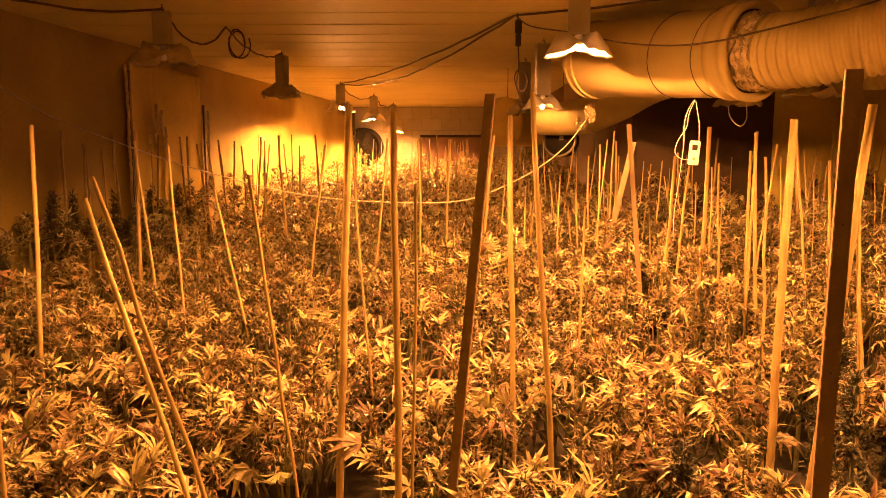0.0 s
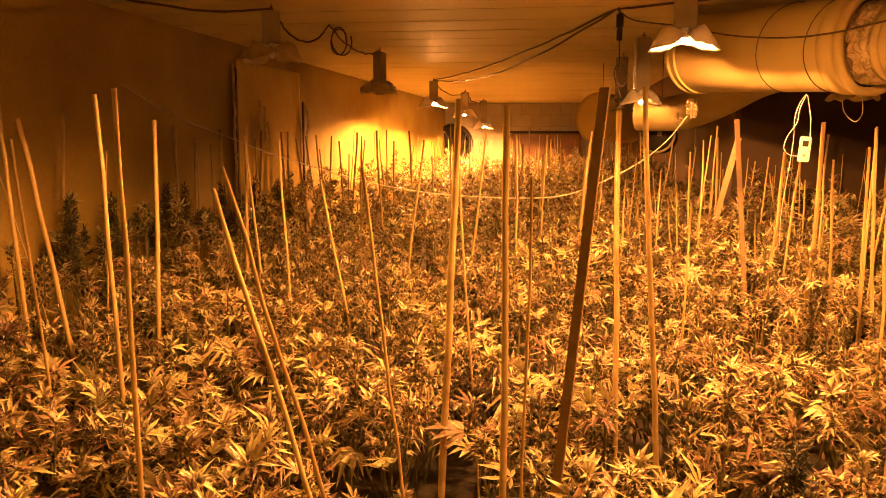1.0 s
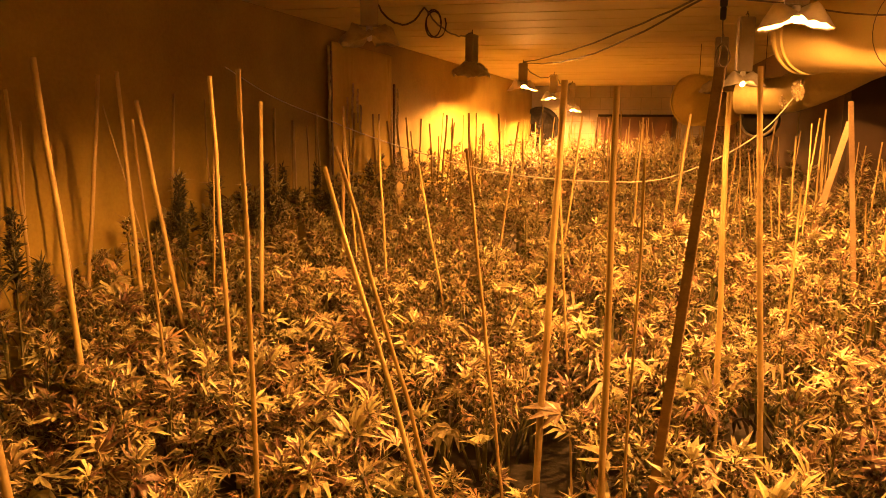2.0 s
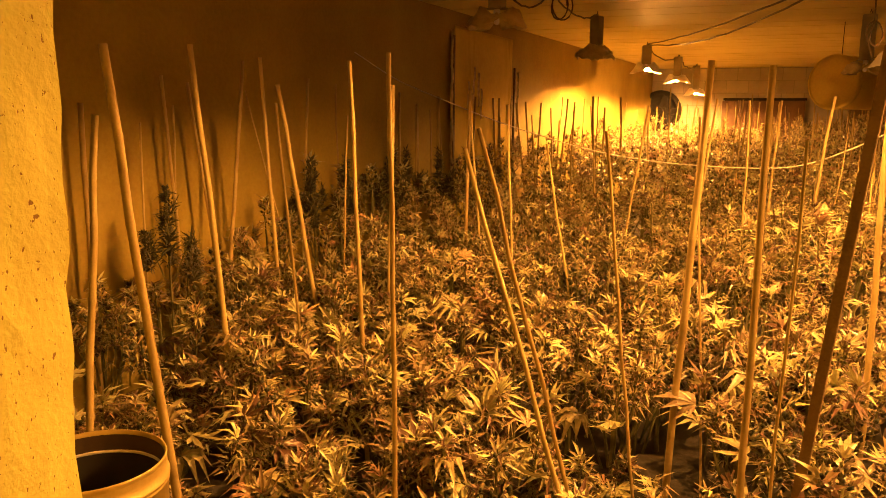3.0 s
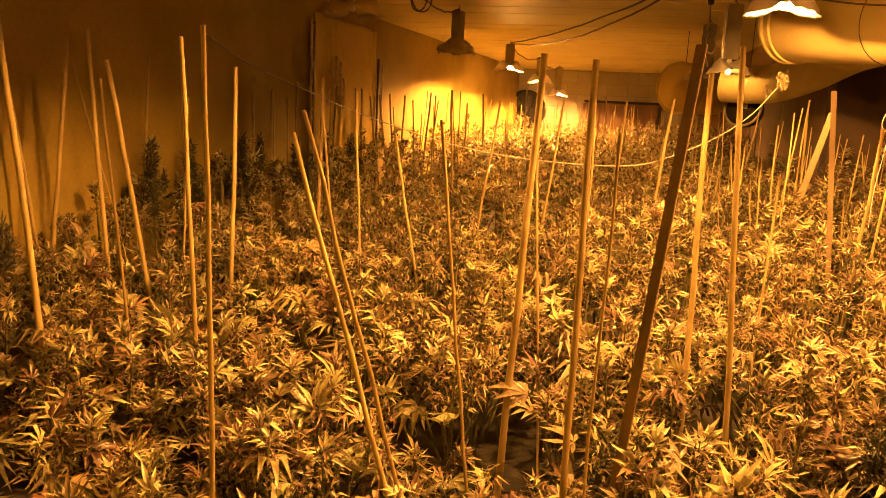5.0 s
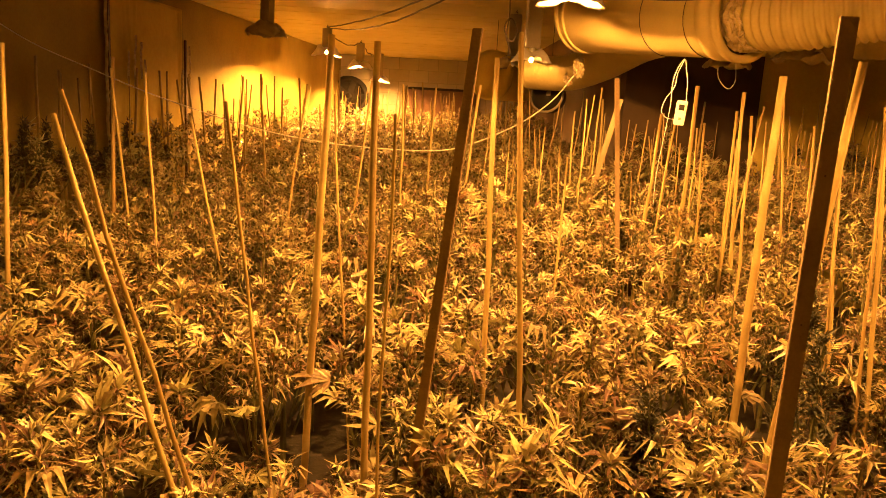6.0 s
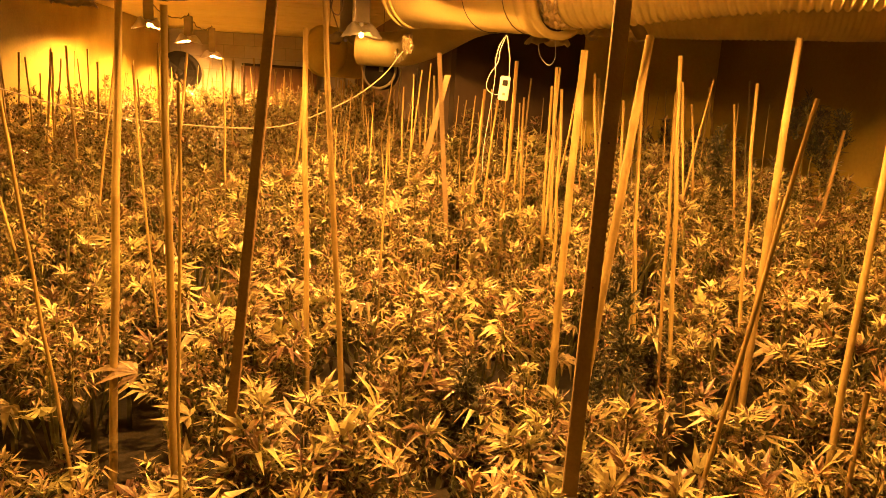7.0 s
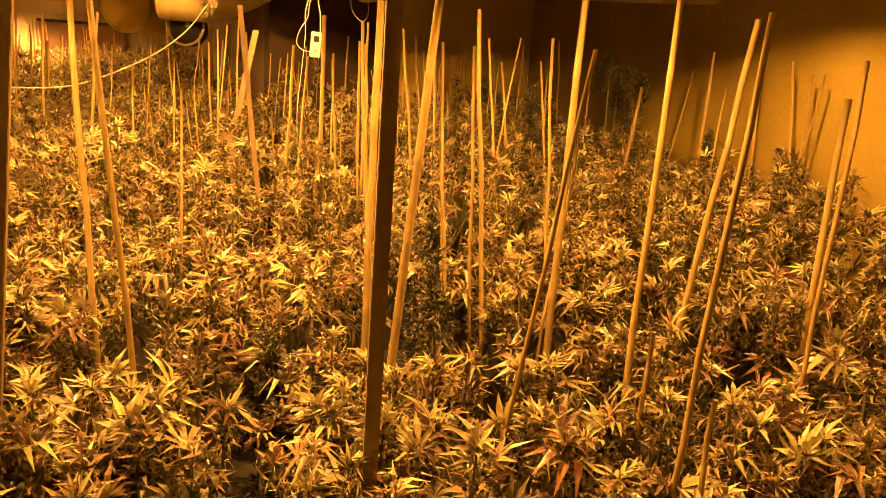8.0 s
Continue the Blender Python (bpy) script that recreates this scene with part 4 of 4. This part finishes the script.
def cane(x, y, top, lean_x=0.0, lean_y=0.0, radius=0.008):
    """A bamboo cane standing in the crop; its top at x, y, top; lean in metres from foot to top."""
    r = random.Random(int(x * 1000) * 7 + int(y * 1000))
    radius *= 0.82 if y > 3.3 else 1.0
    foot = Vector((x - lean_x, y - lean_y, 0.0))
    thick = "thin" if radius < 0.006 else ("thick" if radius > 0.0105 else "pale")
    e = thing("bamboo_cane", Matrix.Translation(foot), thick + " bamboo cane stuck among the plants", "stake", "plant stakes")
    axis = Vector((lean_x, lean_y, top))
    pts, rad, joints = [], [], []
    n = r.choice((6, 7, 8))
    for i in range(n + 1):
        f = i / n
        p = axis * f + Vector((r.uniform(-1, 1), r.uniform(-1, 1), 0)) * (0.005 if 0 < i < n else 0)
        joints.append(p)
        for df, k in ((-0.006, 1.0), (0.0, 1.1), (0.006, 1.0)):
            if 0 <= f + df <= 1 and (0 < i < n or df == 0):
                pts.append(p + axis * df)
                rad.append(radius * (1.1 - 0.2 * f) * (k if 0 < i < n else 1.0))
    rod = part("cane", tube(bmesh.new(), pts, rad, 10), M_CANE, e, smooth=True)
    if radius > 0.0038 and y < 5.0:
        turned = axis.to_track_quat("Z", "Y").to_matrix().to_4x4()
        for i in range(1, n):
            o = new("node", NODE)
            o.parent = rod
            k = radius * (1.1 - 0.2 * i / n)
            o.matrix_basis = Matrix.Translation(joints[i]) @ turned @ Matrix.Diagonal((k, k, k, 1))
    return e


def batten(x, y, top, lean_x=0.0, lean_y=0.0, radius=0.012):
    """A sawn wooden batten standing in the crop."""
    foot = Vector((x - lean_x, y - lean_y, 0.0))
    e = thing("wooden_batten", Matrix.Translation(foot), "sawn wooden batten stuck among the plants", "stake", "plant stakes")
    bm = bmesh.new()
    box(bm, -radius, -radius * 0.4, 0.0, radius, radius * 0.4, top, 0.0015)
    bmesh.ops.rotate(bm, verts=bm.verts[:], matrix=Matrix.Rotation(radians(-8 if x > 0.5 else -22), 3, "Z"))
    for v in bm.verts:
        f = v.co.z / top
        v.co.x += lean_x * f + 0.002 * noise.noise(v.co * 5)
        v.co.y += lean_y * f
    lath = part("lath", bm, M_BATTEN, e)
    if radius > 0.014:
        r = random.Random(int(top * 1000))
        for z in (r.uniform(0.9, 1.2), r.uniform(1.25, 1.6)):
            knot = part("knot", lathe(bmesh.new(), [(0.0, 0.0012), (radius * 0.12, 0.0008), (radius * 0.14, -0.004)], 10), M_DARKWOOD, lath)
            a = radians(-8 if x > 0.5 else -22)
            n = Vector((math.sin(a), -math.cos(a), 0)) * radius * 0.4
            knot.matrix_basis = Matrix.Translation(Vector((lean_x * z / top, lean_y * z / top, z)) + n) @ pose(0, 0, 0, 90, 0, math.degrees(a))
    return e


cane(-0.358, 2.509, 1.742, 0.070, 0.011, 0.0125)
cane(-0.181, 2.166, 1.704, -0.013, -0.001, 0.0108)
batten(0.091, 2.144, 1.751, 0.157, -0.003, 0.0147)
cane(0.236, 2.433, 1.774, -0.118, 0.014, 0.0093)
cane(0.187, 2.726, 1.713, -0.033, 0.002, 0.0102)
cane(1.111, 2.548, 1.694, 0.020, -0.009, 0.0135)
batten(0.822, 1.617, 1.763, 0.016, -0.008, 0.0179)
cane(1.147, 2.143, 1.720, 0.122, -0.064, 0.0135)
cane(-1.046, 2.100, 1.460, -0.553, 0.254, 0.0077)
cane(-0.951, 1.952, 1.528, -0.378, -0.158, 0.0067)
cane(-0.665, 2.400, 1.516, -0.173, -0.044, 0.0057)
cane(-0.102, 1.822, 1.516, 0.015, 0.001, 0.0042)
batten(1.137, 4.954, 1.639, 0.348, -0.075, 0.0185)
batten(0.887, 3.982, 1.724, -0.161, 0.037, 0.0122)
cane(-1.945, 3.451, 1.704, 0.035, 0.020, 0.0134)
cane(1.305, 3.987, 1.709, 0.030, -0.010, 0.0135)
cane(1.339, 3.456, 1.670, -0.069, 0.027, 0.0097)
cane(1.219, 3.035, 1.566, -0.055, 0.022, 0.0062)
cane(1.607, 3.651, 1.660, -0.154, 0.070, 0.0075)
cane(1.628, 3.912, 1.622, 0.152, -0.062, 0.0064)
cane(1.830, 3.776, 1.539, -0.083, 0.041, 0.0079)
cane(1.351, 2.576, 1.435, -0.106, 0.057, 0.0055)
cane(1.294, 6.265, 1.658, -0.048, 0.010, 0.0120)
cane(0.879, 5.119, 1.550, -0.014, 0.002, 0.0078)
cane(0.546, 3.243, 1.354, 0.028, -0.005, 0.0050)
cane(0.254, 5.366, 1.689, 0.155, -0.007, 0.0135)
cane(-0.052, 5.471, 1.663, 0.075, 0.001, 0.0102)
cane(-0.247, 4.772, 1.652, -0.036, -0.002, 0.0090)
cane(-0.411, 2.984, 1.562, -0.101, -0.013, 0.0046)
cane(-0.805, 4.608, 1.619, 0.208, 0.039, 0.0088)
cane(-0.420, 4.571, 1.659, 0.171, 0.017, 0.0086)
cane(-1.401, 5.947, 1.699, -0.076, -0.018, 0.0114)
cane(-2.053, 7.933, 1.715, 0.128, 0.033, 0.0135)
cane(-2.420, 8.227, 1.677, 0.057, 0.017, 0.0128)
cane(-2.693, 7.345, 1.712, -0.087, -0.032, 0.0135)
cane(-2.669, 7.478, 1.714, 0.009, 0.003, 0.0135)
cane(-2.631, 7.952, 1.675, -0.196, -0.064, 0.0135)
cane(-2.616, 8.285, 1.690, -0.143, -0.045, 0.0135)
cane(-2.669, 7.747, 1.644, -0.198, -0.067, 0.0135)
cane(-2.814, 5.369, 1.722, 0.009, 0.005, 0.0135)
cane(-2.735, 5.525, 1.632, 0.010, 0.005, 0.0135)
cane(-2.746, 6.032, 1.701, 0.034, 0.016, 0.0124)
cane(-2.701, 6.836, 1.715, 0.074, 0.030, 0.0135)
cane(-1.354, 3.543, 1.612, -0.061, -0.023, 0.0071)
cane(-1.175, 3.625, 1.418, -0.241, -0.074, 0.0072)
cane(-1.880, 4.427, 1.707, 0.022, 0.009, 0.0135)
cane(-1.601, 8.558, 1.743, -0.082, -0.015, 0.0135)
cane(-2.761, 5.858, 1.590, -0.037, -0.017, 0.0097)
cane(-1.825, 4.273, 1.640, -0.134, -0.056, 0.0087)
cane(-1.714, 8.228, 1.629, 0.003, 0.001, 0.0126)
cane(-1.152, 1.778, 1.730, -0.014, -0.007, 0.0073)
cane(-1.797, 2.726, 1.779, -0.049, -0.027, 0.0098)
cane(-1.883, 1.501, 1.750, -0.111, -0.106, 0.0135)
cane(-2.377, 2.440, 1.836, -0.109, -0.088, 0.0126)
cane(-2.669, 3.181, 1.822, 0.146, 0.111, 0.0108)
cane(-2.566, 3.185, 1.837, -0.075, -0.052, 0.0106)
cane(-2.194, 2.769, 1.606, -0.098, -0.065, 0.0066)
cane(-2.446, 3.155, 1.701, -0.213, -0.138, 0.0119)
cane(-2.837, 4.072, 1.772, 0.078, 0.049, 0.0111)
cane(-2.366, 1.917, 1.554, 0.092, 0.098, 0.0135)
cane(-2.982, 2.425, 1.599, 0.005, 0.006, 0.0135)
cane(-2.957, 2.907, 1.742, -0.066, -0.058, 0.0092)
cane(-2.942, 3.077, 1.713, -0.153, -0.127, 0.0094)
cane(-2.282, 3.580, 1.550, 0.066, 0.037, 0.0064)
cane(-2.966, 2.756, 1.511, 0.026, 0.025, 0.0060)
cane(-2.862, 4.459, 1.752, -0.012, -0.007, 0.0079)
cane(-2.957, 2.980, 1.596, 0.028, 0.024, 0.0062)
cane(-2.886, 3.485, 1.683, -0.308, -0.220, 0.0050)
cane(-2.798, 5.671, 1.617, -0.022, -0.010, 0.0119)
cane(-2.763, 6.049, 1.709, -0.079, -0.032, 0.0125)
cane(1.666, 2.196, 1.752, 0.018, -0.012, 0.0126)
cane(1.346, 1.652, 1.562, 0.175, -0.112, 0.0066)
cane(1.752, 2.288, 1.255, 0.093, -0.061, 0.0061)
cane(1.775, 1.884, 1.764, 0.017, -0.015, 0.0109)
cane(2.338, 2.143, 1.721, 0.120, -0.117, 0.0120)
cane(1.671, 1.443, 1.665, 0.062, -0.062, 0.0089)
cane(2.647, 1.983, 1.474, 0.002, -0.002, 0.0126)
cane(2.328, 1.690, 1.592, 0.014, -0.018, 0.0079)
cane(1.508, 2.630, 1.704, -0.118, 0.059, 0.0085)
cane(1.407, 2.440, 1.571, -0.069, 0.034, 0.0059)
cane(1.763, 2.531, 1.621, -0.081, 0.051, 0.0065)
cane(3.284, 3.931, 1.444, 0.109, -0.085, 0.0135)
cane(3.543, 3.639, 1.674, 0.006, -0.005, 0.0108)
cane(3.731, 3.231, 1.642, -0.130, 0.146, 0.0070)
cane(3.777, 3.129, 1.573, -0.020, 0.023, 0.0069)
cane(3.773, 3.044, 1.576, 0.110, -0.129, 0.0069)
cane(3.749, 3.461, 1.632, -0.040, 0.041, 0.0135)
cane(1.940, 3.392, 1.639, -0.173, 0.090, 0.0069)
cane(2.324, 3.969, 1.540, -0.171, 0.092, 0.0082)
cane(2.374, 3.861, 1.671, 0.188, -0.103, 0.0065)
cane(3.297, 5.473, 1.672, -0.297, 0.170, 0.0115)
cane(2.456, 3.766, 1.552, -0.161, 0.098, 0.0080)
cane(2.410, 5.530, 1.696, -0.168, 0.067, 0.0131)
cane(1.355, 2.587, 1.580, -0.081, 0.036, 0.0062)
cane(3.726, 3.995, 1.567, 0.166, -0.145, 0.0059)
cane(1.463, 3.756, 1.682, 0.017, -0.005, 0.0072)
cane(1.371, 3.590, 1.588, -0.021, 0.007, 0.0082)
cane(1.218, 4.279, 1.558, 0.081, -0.018, 0.0113)
cane(1.330, 3.893, 1.526, -0.054, 0.015, 0.0074)
cane(1.290, 4.252, 1.504, 0.111, -0.027, 0.0080)
cane(3.441, 3.398, 1.478, 0.048, -0.046, 0.0069)
cane(2.379, 5.272, 1.594, -0.112, 0.046, 0.0084)
# canes of the far crop, planted at every second plant or so
rng = random.Random(21)
for px, py, h in places:
    if py > 6.2 and rng.random() < 0.42 or (py > 4.6 and px > 0.6 and rng.random() < 0.3):
        cane(px + rng.uniform(-0.1, 0.1), py + rng.uniform(-0.1, 0.1), rng.uniform(1.48, 1.78), rng.gauss(0, 0.1), rng.gauss(0, 0.08), rng.choice((0.0045, 0.006, 0.008, 0.010)))
for k in range(64):
    px, py = rng.uniform(0.2, 3.2), rng.uniform(4.2, 6.2)
    cane(px, py, canopy(px, py) + rng.uniform(0.12, 0.42), rng.gauss(0, 0.09), rng.gauss(0, 0.06), rng.choice((0.0035, 0.0045, 0.006)))
# cut stubs
for px, py, z in ((1.66, 1.42, 0.72), (1.50, 1.18, 0.62), (1.72, 1.75, 0.78)):
    cane(px, py, z, 0.02, 0.0, 0.008)

# ---- blocks of the back wall ----
bm = box(bmesh.new(), -0.2, -0.018, 0.0, 0.2, 0.004, 0.235, 0.004)
block = part("block", bm, M_BLOCK, wall_back)
block_mesh = block.data
bpy.data.objects.remove(block)
for row in range(11):
    x = wall_x(BACK) + (0.0 if row % 2 else -0.2) + 0.2
    while x < INNER + 0.1:
        o = new("block", block_mesh)
        o.parent = wall_back
        o.matrix_basis = pose(x, BACK - 0.004 * rng.random(), row * 0.248 + 0.003)
        x += 0.415
